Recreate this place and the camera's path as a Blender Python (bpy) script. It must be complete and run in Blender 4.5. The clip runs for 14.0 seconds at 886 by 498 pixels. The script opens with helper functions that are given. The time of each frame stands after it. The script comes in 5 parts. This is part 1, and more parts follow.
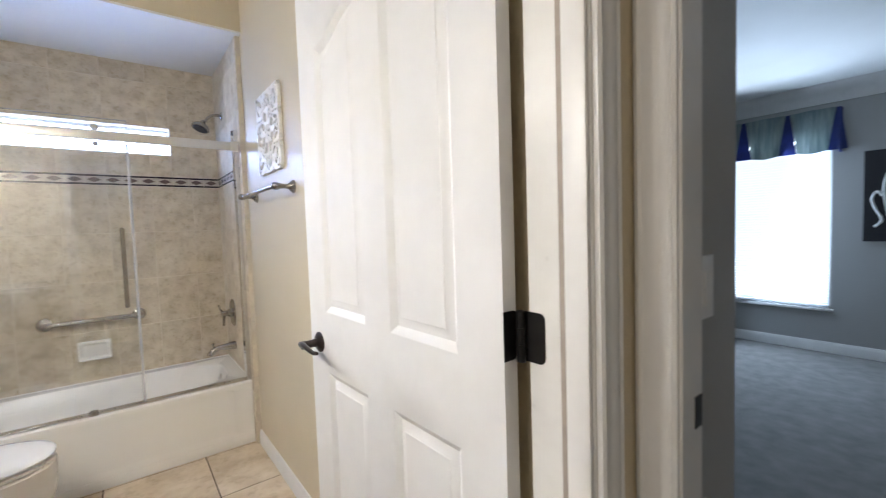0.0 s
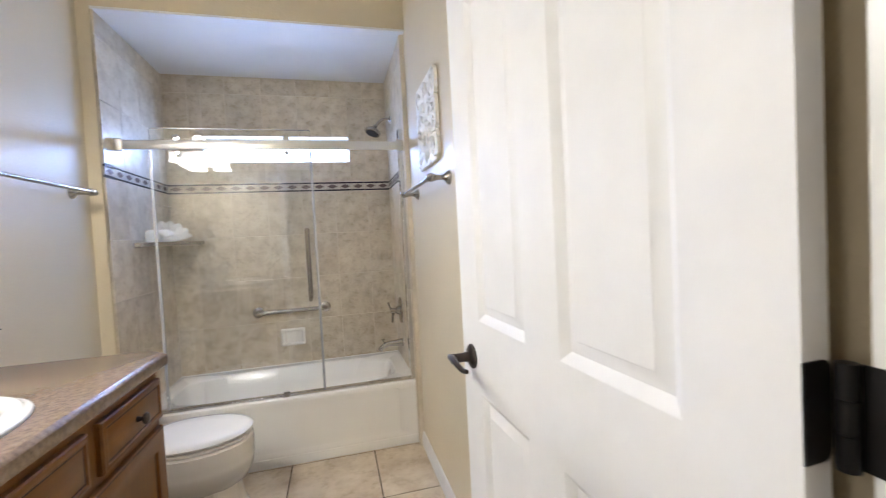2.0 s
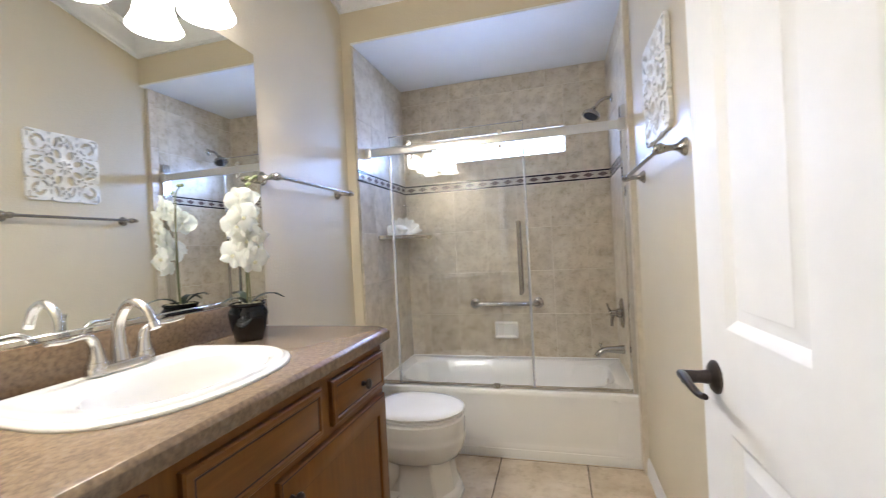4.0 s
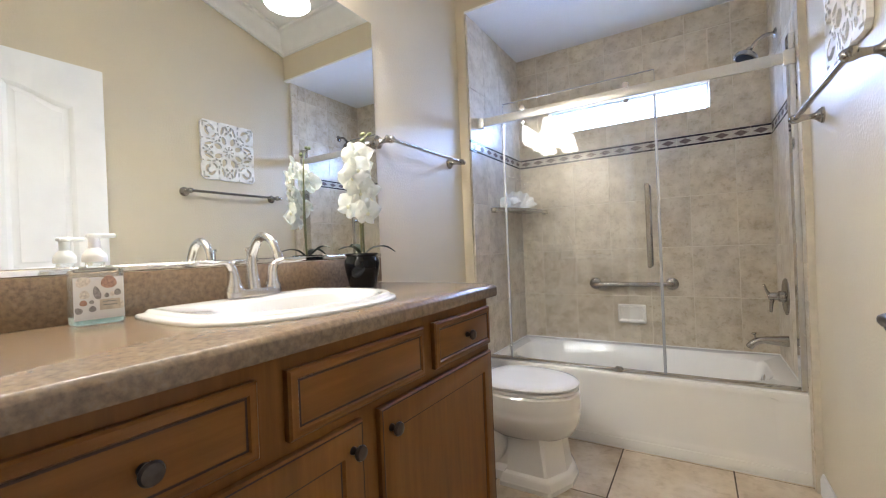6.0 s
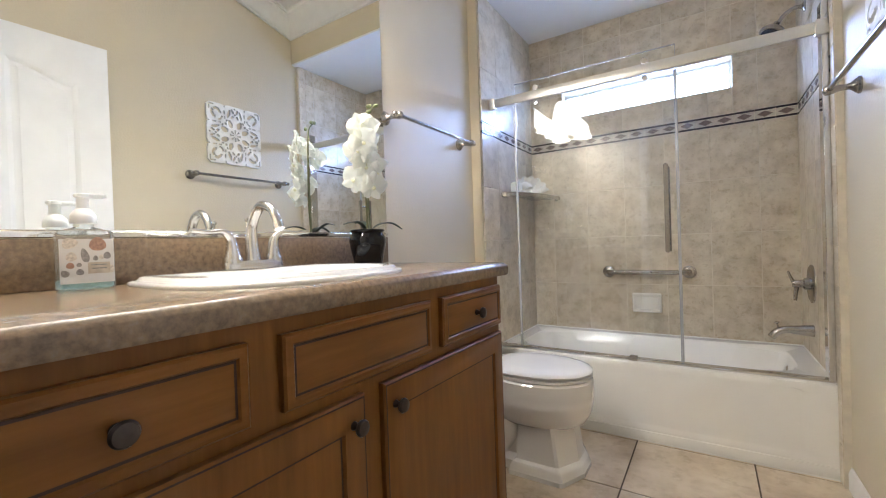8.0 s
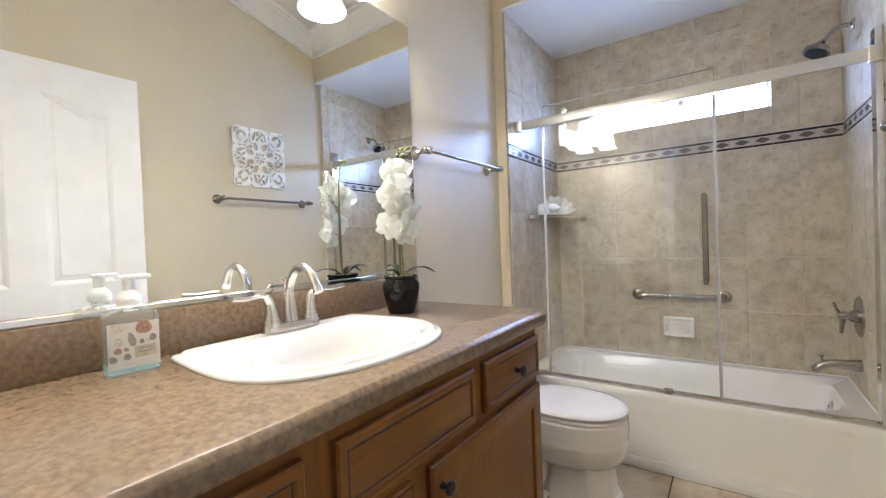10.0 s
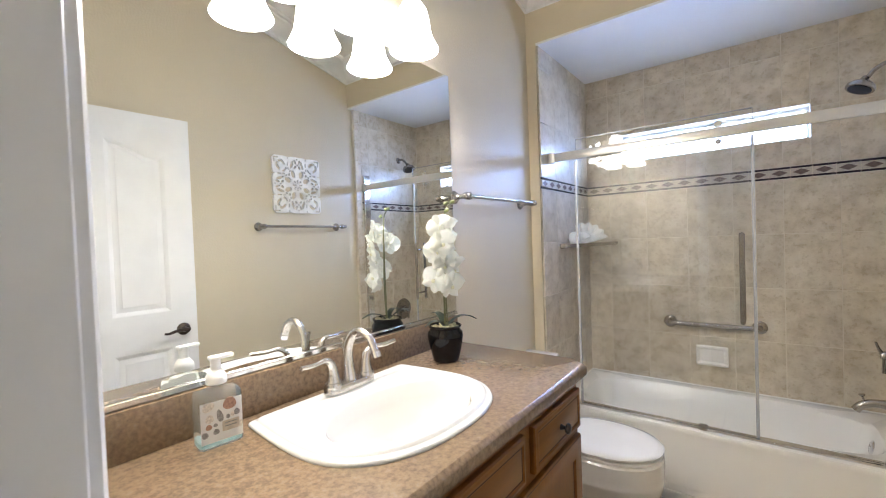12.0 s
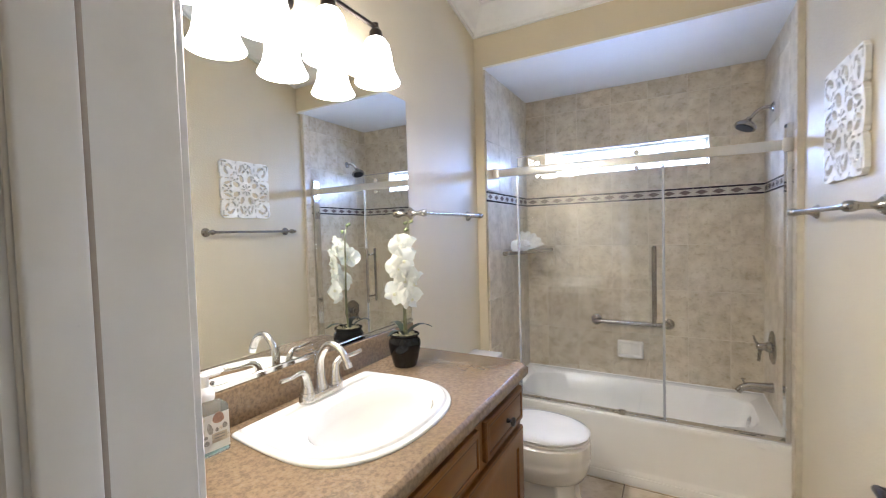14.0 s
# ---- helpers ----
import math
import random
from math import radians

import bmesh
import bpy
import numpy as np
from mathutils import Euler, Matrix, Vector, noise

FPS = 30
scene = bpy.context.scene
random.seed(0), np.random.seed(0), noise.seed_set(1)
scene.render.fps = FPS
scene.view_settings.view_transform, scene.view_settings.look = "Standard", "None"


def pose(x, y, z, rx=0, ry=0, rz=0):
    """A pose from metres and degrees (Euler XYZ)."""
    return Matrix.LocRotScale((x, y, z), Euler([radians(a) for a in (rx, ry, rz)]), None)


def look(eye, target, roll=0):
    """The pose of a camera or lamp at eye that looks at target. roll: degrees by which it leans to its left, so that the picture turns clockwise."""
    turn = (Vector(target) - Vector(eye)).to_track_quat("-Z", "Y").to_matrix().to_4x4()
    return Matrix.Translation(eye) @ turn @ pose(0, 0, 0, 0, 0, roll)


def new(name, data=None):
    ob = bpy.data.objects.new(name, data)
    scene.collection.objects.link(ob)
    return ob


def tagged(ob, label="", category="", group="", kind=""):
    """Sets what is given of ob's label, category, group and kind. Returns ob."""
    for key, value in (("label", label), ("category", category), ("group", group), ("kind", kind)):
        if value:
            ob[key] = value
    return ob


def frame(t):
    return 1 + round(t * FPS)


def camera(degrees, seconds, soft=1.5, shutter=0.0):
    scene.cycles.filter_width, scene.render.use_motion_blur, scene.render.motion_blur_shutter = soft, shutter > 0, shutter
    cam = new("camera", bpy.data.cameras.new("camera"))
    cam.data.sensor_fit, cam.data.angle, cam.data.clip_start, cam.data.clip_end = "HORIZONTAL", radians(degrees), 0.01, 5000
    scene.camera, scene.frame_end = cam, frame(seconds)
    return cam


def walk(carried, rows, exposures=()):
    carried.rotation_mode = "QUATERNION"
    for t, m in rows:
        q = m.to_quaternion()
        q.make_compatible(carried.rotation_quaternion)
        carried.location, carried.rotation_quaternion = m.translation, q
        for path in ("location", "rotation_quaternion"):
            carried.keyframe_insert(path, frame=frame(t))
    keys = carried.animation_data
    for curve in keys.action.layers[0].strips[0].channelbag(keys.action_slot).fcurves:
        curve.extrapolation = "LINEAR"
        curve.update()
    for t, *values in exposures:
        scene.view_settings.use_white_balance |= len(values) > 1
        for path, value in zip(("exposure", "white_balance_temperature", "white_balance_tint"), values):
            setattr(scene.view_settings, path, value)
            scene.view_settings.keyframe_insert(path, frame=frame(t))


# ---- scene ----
cam = camera(94.1, 14.0, soft=1.05, shutter=0.5)
PATH = [
    (0, (0.05, -0.423, 1.281), (1.273, 1.156, 1.174), -1.9),
    (0.5, (0.11, -0.368, 1.271), (1.158, 1.332, 1.177), -2.4),
    (1, (0.138, -0.313, 1.277), (1.036, 1.471, 1.179), -2.5),
    (1.5, (0.172, -0.228, 1.271), (0.887, 1.638, 1.184), -2.5),
    (2, (0.195, -0.174, 1.251), (0.704, 1.759, 1.184), -3.0),
    (2.5, (0.197, -0.123, 1.237), (0.464, 1.859, 1.191), -3.0),
    (3, (0.215, -0.088, 1.24), (0.232, 1.912, 1.207), -3.1),
    (3.5, (0.234, -0.061, 1.231), (-0.05, 1.919, 1.209), -2.8),
    (4, (0.248, -0.043, 1.203), (-0.281, 1.886, 1.194), -2.9),
    (4.2, (0.252, -0.041, 1.19), (-0.369, 1.86, 1.183), -2.7),
    (6.3, (0.245, 0.047, 1.029), (-0.814, 1.744, 1.025), -2.3),
    (6.5, (0.238, 0.059, 1.013), (-0.82, 1.755, 1.006), -2.2),
    (7, (0.231, 0.085, 0.979), (-0.839, 1.775, 0.967), -2.1),
    (9.5, (0.161, 0.077, 1.086), (-0.952, 1.738, 1.053), -2.0),
    (10, (0.144, 0.075, 1.155), (-1.0, 1.715, 1.121), -2.2),
    (10.5, (0.127, 0.062, 1.224), (-1.054, 1.676, 1.187), -2.0),
    (11, (0.121, 0.046, 1.277), (-1.087, 1.64, 1.238), -2.0),
    (11.5, (0.111, 0.017, 1.317), (-1.103, 1.606, 1.277), -2.0),
    (12, (0.113, -0.017, 1.347), (-1.104, 1.569, 1.304), -2.1),
    (12.5, (0.117, -0.056, 1.372), (-1.1, 1.531, 1.325), -2.1),
    (13, (0.128, -0.093, 1.398), (-1.061, 1.514, 1.338), -1.9),
    (13.5, (0.136, -0.134, 1.416), (-0.955, 1.54, 1.347), -1.6),
    (14, (0.144, -0.177, 1.436), (-0.834, 1.567, 1.356), -1.6),
]
walk(cam, [(t, look(eye, target, roll)) for t, eye, target, roll in PATH], exposures=[(0, 0.25, 6400, 10), (4, 0.25, 6400, 10), (6.5, 0.25, 6400, 10), (14, 0.25, 6400, 10)])

# ---- world and lights ----
world = bpy.data.worlds.new("world")
scene.world = world
world.use_nodes = True
wn = world.node_tree.nodes
sky = wn.new("ShaderNodeTexSky")
sky.sky_type, sky.sun_disc = "NISHITA", False
sky.sun_elevation, sky.sun_rotation = radians(52), radians(212)
wn["Background"].inputs["Strength"].default_value = 0.12
world.node_tree.links.new(sky.outputs[0], wn["Background"].inputs["Color"])


def lamp(name, kind, place, aim, power, colour, size=(0.1, 0.1)):
    data = bpy.data.lights.new(name, kind)
    data.energy, data.color = power, colour
    if kind == "AREA":
        data.shape, data.size, data.size_y = "RECTANGLE", size[0], size[1]
    elif kind == "SUN":
        data.angle = size[0]
    else:
        data.shadow_soft_size = size[0]
    ob = new(name, data)
    ob.matrix_world = look(place, aim)
    return ob


lamp("sun", "SUN", (-5, -8, 12), (0, 0, 0), 2.5, (1.0, 0.95, 0.88), (radians(0.6),))
# daylight that comes in through the shower window and the bedroom window
lamp("shower_window_light", "AREA", (-0.14, 3.10, 1.922), (-0.14, 1.6, 0.6), 17, (0.31, 0.48, 1.0), (0.95, 0.16))
lamp("bedroom_window_light", "AREA", (5.10, 0.85, 1.2), (2.6, -1.1, 0.7), 52, (0.58, 0.76, 1.0), (0.95, 1.4))

# unseen fill lamp before the closed hall end, added to brighten jambs and casings
lamp("hall_fill", "AREA", (-1.47, -0.42, 1.3), (0.6, -0.35, 1.1), 13, (1.0, 0.91, 0.82), (0.6, 2.0))

# ---- materials ----


def mat(name, rough=0.5, metal=0.0):
    m = bpy.data.materials.new(name)
    m.use_nodes = True
    b = m.node_tree.nodes["Principled BSDF"]
    b.inputs["Roughness"].default_value, b.inputs["Metallic"].default_value = rough, metal
    return m, m.node_tree.nodes, m.node_tree.links, b


def coords(nodes, links, scale=(1, 1, 1)):
    tc, mp = nodes.new("ShaderNodeTexCoord"), nodes.new("ShaderNodeMapping")
    mp.inputs["Scale"].default_value = scale
    links.new(tc.outputs["Object"], mp.inputs["Vector"])
    return mp.outputs["Vector"]


def fuzz(nodes, links, vec, scale, detail=4.0, rough=0.55):
    n = nodes.new("ShaderNodeTexNoise")
    n.inputs["Scale"].default_value, n.inputs["Detail"].default_value = scale, detail
    n.inputs["Roughness"].default_value = rough
    links.new(vec, n.inputs["Vector"])
    return n.outputs["Fac"]


def ramp(nodes, links, fac, stops):
    r = nodes.new("ShaderNodeValToRGB")
    e = r.color_ramp.elements
    while len(e) < len(stops):
        e.new(0.5)
    for el, (p, c) in zip(e, stops):
        el.position, el.color = p, (*c, 1)
    links.new(fac, r.inputs["Fac"])
    return r.outputs["Color"]


def relief(nodes, links, b, fac, strength, distance):
    bp = nodes.new("ShaderNodeBump")
    bp.inputs["Strength"].default_value, bp.inputs["Distance"].default_value = strength, distance
    links.new(fac, bp.inputs["Height"])
    links.new(bp.outputs["Normal"], b.inputs["Normal"])


def spread(nodes, links, b, fac, low, high):
    mr = nodes.new("ShaderNodeMapRange")
    mr.inputs["To Min"].default_value, mr.inputs["To Max"].default_value = low, high
    links.new(fac, mr.inputs["Value"])
    links.new(mr.outputs["Result"], b.inputs["Roughness"])


def mixed(nodes, links, fac, a, c, how="MIX"):
    mx = nodes.new("ShaderNodeMix")
    mx.data_type, mx.blend_type = "RGBA", how
    if isinstance(fac, float):
        mx.inputs[0].default_value = fac
    else:
        links.new(fac, mx.inputs[0])
    for k, v in ((6, a), (7, c)):
        if isinstance(v, tuple):
            mx.inputs[k].default_value = (*v, 1)
        else:
            links.new(v, mx.inputs[k])
    return mx.outputs[2]


def plain(name, colour, rough, metal=0.0, wobble=0.06, scale=30.0, bump=0.0, bump_scale=200.0, distance=0.001, coat=0.0):
    """One colour with slight blotches, uneven gloss and a fine relief."""
    m, n, l, b = mat(name, rough, metal)
    v = coords(n, l)
    f = fuzz(n, l, v, scale)
    low, high = [tuple(c * k for c in colour) for k in (1 - wobble, 1 + wobble)]
    l.new(ramp(n, l, f, [(0.3, low), (0.7, high)]), b.inputs["Base Color"])
    spread(n, l, b, f, rough * 0.8, min(1, rough * 1.2))
    if bump:
        relief(n, l, b, fuzz(n, l, v, bump_scale, 2.0), bump, distance)
    b.inputs["Coat Weight"].default_value = coat
    return m


def wall_paint(name, colour, rough=0.43):
    """Rolled wall paint over an orange-peel texture."""
    m, n, l, b = mat(name, rough)
    v = coords(n, l)
    low, high = [tuple(c * k for c in colour) for k in (0.96, 1.03)]
    l.new(ramp(n, l, fuzz(n, l, v, 1.7, 5.0), [(0.3, low), (0.7, high)]), b.inputs["Base Color"])
    peel = ramp(n, l, fuzz(n, l, v, 95.0, 2.0, 0.4), [(0.42, (0, 0, 0)), (0.62, (1, 1, 1))])
    relief(n, l, b, peel, 0.21, 0.0018)
    return m


def stone_tile(name, dark, mid, light, rough, scale):
    """Glazed ceramic tile with a clouded stone print, each piece a little different."""
    m, n, l, b = mat(name, rough)
    info = n.new("ShaderNodeObjectInfo")
    tc = n.new("ShaderNodeTexCoord")
    shift = n.new("ShaderNodeVectorMath")
    shift.operation = "MULTIPLY_ADD"
    comb = n.new("ShaderNodeCombineXYZ")
    for k in range(3):
        l.new(info.outputs["Random"], comb.inputs[k])
    l.new(comb.outputs[0], shift.inputs[0])
    shift.inputs[1].default_value = (37.0, 19.0, 53.0)
    l.new(tc.outputs["Object"], shift.inputs[2])
    v = shift.outputs[0]
    cloud = fuzz(n, l, v, scale, 5.0, 0.55)
    base = ramp(n, l, cloud, [(0.34, dark), (0.5, mid), (0.66, light)])
    mottle = fuzz(n, l, v, scale * 2.6, 6.0, 0.66)
    vein = ramp(n, l, mottle, [(0.36, (0.80, 0.76, 0.69)), (0.47, (1, 1, 1)), (0.55, (1, 1, 1)), (0.66, (0.9, 0.87, 0.82))])
    tone = n.new("ShaderNodeMapRange")
    tone.inputs["To Min"].default_value, tone.inputs["To Max"].default_value = 0.93, 1.07
    l.new(info.outputs["Random"], tone.inputs["Value"])
    c = mixed(n, l, 0.8, base, vein, "MULTIPLY")
    c = mixed(n, l, 1.0, c, tone.outputs["Result"], "MULTIPLY")
    l.new(c, b.inputs["Base Color"])
    relief(n, l, b, cloud, 0.012, 0.002)
    return m


def wood(name, dark, light, rough, along):
    m, n, l, b = mat(name, rough)
    sc = [26.0, 26.0, 26.0]
    sc[along] = 2.2
    v = coords(n, l, tuple(sc))
    grain = fuzz(n, l, v, 1.6, 6.0, 0.6)
    blotch = fuzz(n, l, coords(n, l), 5.0, 3.0)
    c = ramp(n, l, grain, [(0.3, dark), (0.7, light)])
    c = mixed(n, l, 0.35, c, ramp(n, l, blotch, [(0.3, (0.72, 0.68, 0.62)), (0.7, (1, 1, 1))]), "MULTIPLY")
    l.new(c, b.inputs["Base Color"])
    spread(n, l, b, grain, rough * 0.85, rough * 1.2)
    relief(n, l, b, grain, 0.06, 0.001)
    b.inputs["Specular IOR Level"].default_value = 0.22
    return m


def laminate(name):
    """Mottled brown stone-look laminate."""
    m, n, l, b = mat(name, 0.3)
    v = coords(n, l)
    big = fuzz(n, l, v, 85.0, 5.0, 0.6)
    fine = fuzz(n, l, v, 130.0, 4.0, 0.7)
    c = ramp(n, l, big, [(0.28, (0.130, 0.091, 0.058)), (0.45, (0.180, 0.125, 0.079)), (0.57, (0.226, 0.153, 0.090)), (0.74, (0.235, 0.178, 0.130))])
    c = mixed(n, l, 0.2, c, ramp(n, l, fine, [(0.36, (0.5, 0.47, 0.45)), (0.52, (1, 1, 1)), (0.66, (1.0, 0.86, 0.7))]), "MULTIPLY")
    l.new(c, b.inputs["Base Color"])
    spread(n, l, b, fine, 0.18, 0.28)
    relief(n, l, b, fine, 0.05, 0.001)
    return m


def glow(name, colour, strength):
    m, n, l, b = mat(name, 0.3)
    b.inputs["Base Color"].default_value = (0.85, 0.83, 0.8, 1)
    b.inputs["Emission Color"].default_value = (*colour, 1)
    b.inputs["Emission Strength"].default_value = strength
    return m


def glass(name, colour=(1, 1, 1), rough=0.0, ior=1.45):
    m, n, l, b = mat(name, rough)
    b.inputs["Base Color"].default_value = (*colour, 1)
    b.inputs["Transmission Weight"].default_value = 1.0
    b.inputs["IOR"].default_value = ior
    return m


M_WALL = wall_paint("beige_wall_paint", (0.64, 0.556, 0.402))
M_CEIL = wall_paint("white_ceiling_paint", (0.80, 0.80, 0.79), 0.6)
M_GREY = wall_paint("grey_wall_paint", (0.40, 0.402, 0.395), 0.5)
M_STRIP = plain("taupe_stop_strip", (0.40, 0.345, 0.30), 0.7, wobble=0.1)
M_TRIM = plain("white_trim_paint", (0.785, 0.78, 0.765), 0.3, wobble=0.03, scale=14, bump=0.05, bump_scale=60)
M_DOOR = plain("white_door_paint", (0.82, 0.815, 0.81), 0.58, wobble=0.025, scale=9, bump=0.06, bump_scale=120)
M_WTILE = stone_tile("wall_tile_glaze", (0.505, 0.425, 0.308), (0.61, 0.527, 0.40), (0.675, 0.597, 0.472), 0.28, 13.0)
M_FTILE = stone_tile("floor_tile_glaze", (0.48, 0.37, 0.25), (0.61, 0.50, 0.365), (0.71, 0.61, 0.48), 0.3, 5.0)
M_WGROUT = plain("wall_grout", (0.655, 0.585, 0.47), 0.8, bump=0.2)
M_FGROUT = plain("dark_floor_grout", (0.10, 0.07, 0.045), 0.85, bump=0.3)
M_LINER = plain("black_liner_tile", (0.02, 0.017, 0.02), 0.2)
M_CREAM = plain("cream_border_tile", (0.52, 0.46, 0.38), 0.25, wobble=0.15, scale=60)
M_DIAMOND = plain("brown_border_diamond", (0.16, 0.115, 0.10), 0.25, wobble=0.25, scale=80)
M_TUB = plain("white_tub_enamel", (0.87, 0.845, 0.795), 0.25, wobble=0.004, scale=5, coat=0.3)
M_BASIN = plain("white_basin_china", (0.76, 0.745, 0.715), 0.1, wobble=0.004, scale=6, coat=0.4)
M_CHINA = plain("white_china", (0.84, 0.80, 0.735), 0.08, wobble=0.004, scale=6, coat=0.5)
M_SEAT = plain("white_seat_plastic", (0.86, 0.83, 0.78), 0.03, wobble=0.02, scale=6)
M_NICKEL = plain("brushed_nickel", (0.42, 0.395, 0.365), 0.25, 1.0, wobble=0.02, scale=14)
M_SATIN = plain("satin_nickel", (0.64, 0.615, 0.58), 0.24, 1.0, wobble=0.02, scale=14)
M_RAIL = plain("champagne_nickel", (0.76, 0.735, 0.69), 0.36, 1.0, wobble=0.03, scale=60)
M_CHROME = plain("polished_chrome", (0.78, 0.78, 0.78), 0.1, 1.0, wobble=0.03, scale=40)
M_BRONZE = plain("oil_rubbed_bronze", (0.055, 0.042, 0.036), 0.34, 0.7, wobble=0.25, scale=60)
M_BLACK = plain("black_hinge_metal", (0.014, 0.013, 0.013), 0.38, 0.5, wobble=0.2)
M_WOOD = wood("stained_maple", (0.142, 0.054, 0.009), (0.208, 0.085, 0.0155), 0.36, 1)
M_WOODV = wood("stained_maple_upright", (0.142, 0.054, 0.009), (0.208, 0.085, 0.0155), 0.36, 2)
M_GLAZE = plain("dark_glaze_line", (0.035, 0.013, 0.005), 0.7)
M_LAM = laminate("mottled_brown_laminate")
M_MIRROR = plain("silvered_mirror", (0.90, 0.92, 0.905), 0.004, 1.0, wobble=0.002)
M_GLASS = glass("clear_glass", (0.985, 1.0, 0.993), ior=1.62)
M_EDGE = plain("pale_seal_and_edge_glint", (0.72, 0.73, 0.74), 0.25, 0.5, wobble=0.01)
M_SHADE = glow("lit_opal_glass", (1.0, 0.965, 0.92), 12.0)
M_DAY = glow("bright_daylight", (0.58, 0.74, 1.0), 4.2)
M_BEDDAY = glow("bright_bedroom_daylight", (0.72, 0.85, 1.0), 4.5)
M_CARPET = plain("grey_carpet", (0.20, 0.19, 0.18), 0.95, wobble=0.22, scale=9, bump=0.6, bump_scale=260, distance=0.006)
M_WHITE = plain("white_plastic", (0.90, 0.91, 0.91), 0.3, wobble=0.02)
M_POT = plain("black_glazed_pot", (0.005, 0.005, 0.0055), 0.06, wobble=0.1)
M_POT.node_tree.nodes["Principled BSDF"].inputs["Specular IOR Level"].default_value = 0.3
M_LEAF = plain("dark_green_leaf", (0.014, 0.024, 0.009), 0.4, wobble=0.4)
M_STEM = plain("brown_green_stem", (0.13, 0.13, 0.05), 0.5, wobble=0.3)
M_PETAL, pn, pl, pb = mat("white_petal", 0.5)
pb.inputs["Base Color"].default_value = (0.92, 0.915, 0.88, 1)
petal_glow, petal_mix = pn.new("ShaderNodeBsdfTranslucent"), pn.new("ShaderNodeMixShader")
petal_glow.inputs["Color"].default_value = (0.93, 0.93, 0.86, 1)
petal_mix.inputs[0].default_value = 0.5
pl.new(pb.outputs[0], petal_mix.inputs[1])
pl.new(petal_glow.outputs[0], petal_mix.inputs[2])
pl.new(petal_mix.outputs[0], pn["Material Output"].inputs["Surface"])
relief(pn, pl, pb, fuzz(pn, pl, coords(pn, pl), 140.0), 0.15, 0.001)
M_BUD = plain("green_bud", (0.20, 0.22, 0.09), 0.5, wobble=0.2)
M_LIP = plain("pale_flower_lip", (0.78, 0.75, 0.55), 0.5, wobble=0.1)
M_MOSS = plain("pale_moss", (0.35, 0.31, 0.19), 0.9, wobble=0.5, scale=90, bump=0.8)
M_ART = plain("whitewashed_carved_wood", (0.86, 0.835, 0.775), 0.6, wobble=0.07, scale=45, bump=0.3, bump_scale=90)

# ---- mesh helpers ----


def finish(bm, name, material, angle=38):
    bmesh.ops.recalc_face_normals(bm, faces=bm.faces)
    me = bpy.data.meshes.new(name)
    bm.to_mesh(me)
    bm.free()
    for m in material if isinstance(material, (list, tuple)) else [material]:
        me.materials.append(m)
    me.shade_smooth()
    me.set_sharp_from_angle(angle=radians(angle))
    return me


def part(name, bm, material, parent=None, label="", angle=38):
    ob = new(name, finish(bm, name, material, angle))
    if parent is not None:
        ob.parent = parent
    if label:
        tagged(ob, label)
    return ob


def thing(name, place, label, category, group="", kind=""):
    """An Empty at the base of a thing; its parts are built in world places and hung under it."""
    e = new(name)
    e.empty_display_size = 0.05
    return tagged(e, label, category, group, kind)


def box(lo, hi, bev=0.0, seg=2, bm=None):
    out = bm if bm is not None else bmesh.new()
    r = bmesh.ops.create_cube(out, size=1.0)
    mid, size = [(a + b) / 2 for a, b in zip(lo, hi)], [b - a for a, b in zip(lo, hi)]
    for v in r["verts"]:
        v.co = Vector([m + c * s for m, c, s in zip(mid, v.co, size)])
    if bev:
        edges = {e for v in r["verts"] for e in v.link_edges}
        bmesh.ops.bevel(out, geom=list(edges), offset=bev, segments=seg, affect="EDGES", profile=0.5)
    return out


def loft(rings, closed=True, caps=(True, True), bm=None):
    out = bm if bm is not None else bmesh.new()
    vs = [[out.verts.new(p) for p in ring] for ring in rings]
    n = len(rings[0])
    for a, b in zip(vs, vs[1:]):
        for i in range(n if closed else n - 1):
            j = (i + 1) % n
            out.faces.new((a[i], a[j], b[j], b[i]))
    if closed and caps[0]:
        out.faces.new(vs[0][::-1])
    if closed and caps[1]:
        out.faces.new(vs[-1])
    return out


def tube(points, radius, n=12, bm=None, flat=1.0):
    """A round bar along points; radius is one number or one for each point."""
    pts = [Vector(p) for p in points]
    rad = radius if isinstance(radius, (list, tuple)) else [radius] * len(pts)
    rings, side = [], None
    for i, p in enumerate(pts):
        d = (pts[min(i + 1, len(pts) - 1)] - pts[max(i - 1, 0)]).normalized()
        if side is None:
            side = d.orthogonal().normalized()
        side = (side - d * side.dot(d)).normalized()
        up = d.cross(side)
        rings.append([p + rad[i] * (math.cos(a) * side + flat * math.sin(a) * up) for a in [2 * math.pi * k / n for k in range(n)]])
    return loft(rings, bm=bm)


def arc(points, steps=8):
    """A smooth line through points (Catmull-Rom)."""
    p = [Vector(q) for q in points]
    p = [2 * p[0] - p[1], *p, 2 * p[-1] - p[-2]]
    out = []
    for i in range(1, len(p) - 2):
        for k in range(steps):
            t = k / steps
            out.append(0.5 * (2 * p[i] + (p[i + 1] - p[i - 1]) * t + (2 * p[i - 1] - 5 * p[i] + 4 * p[i + 1] - p[i + 2]) * t * t + (3 * p[i] - p[i - 1] - 3 * p[i + 1] + p[i + 2]) * t ** 3))
    return [*out, p[-2]]


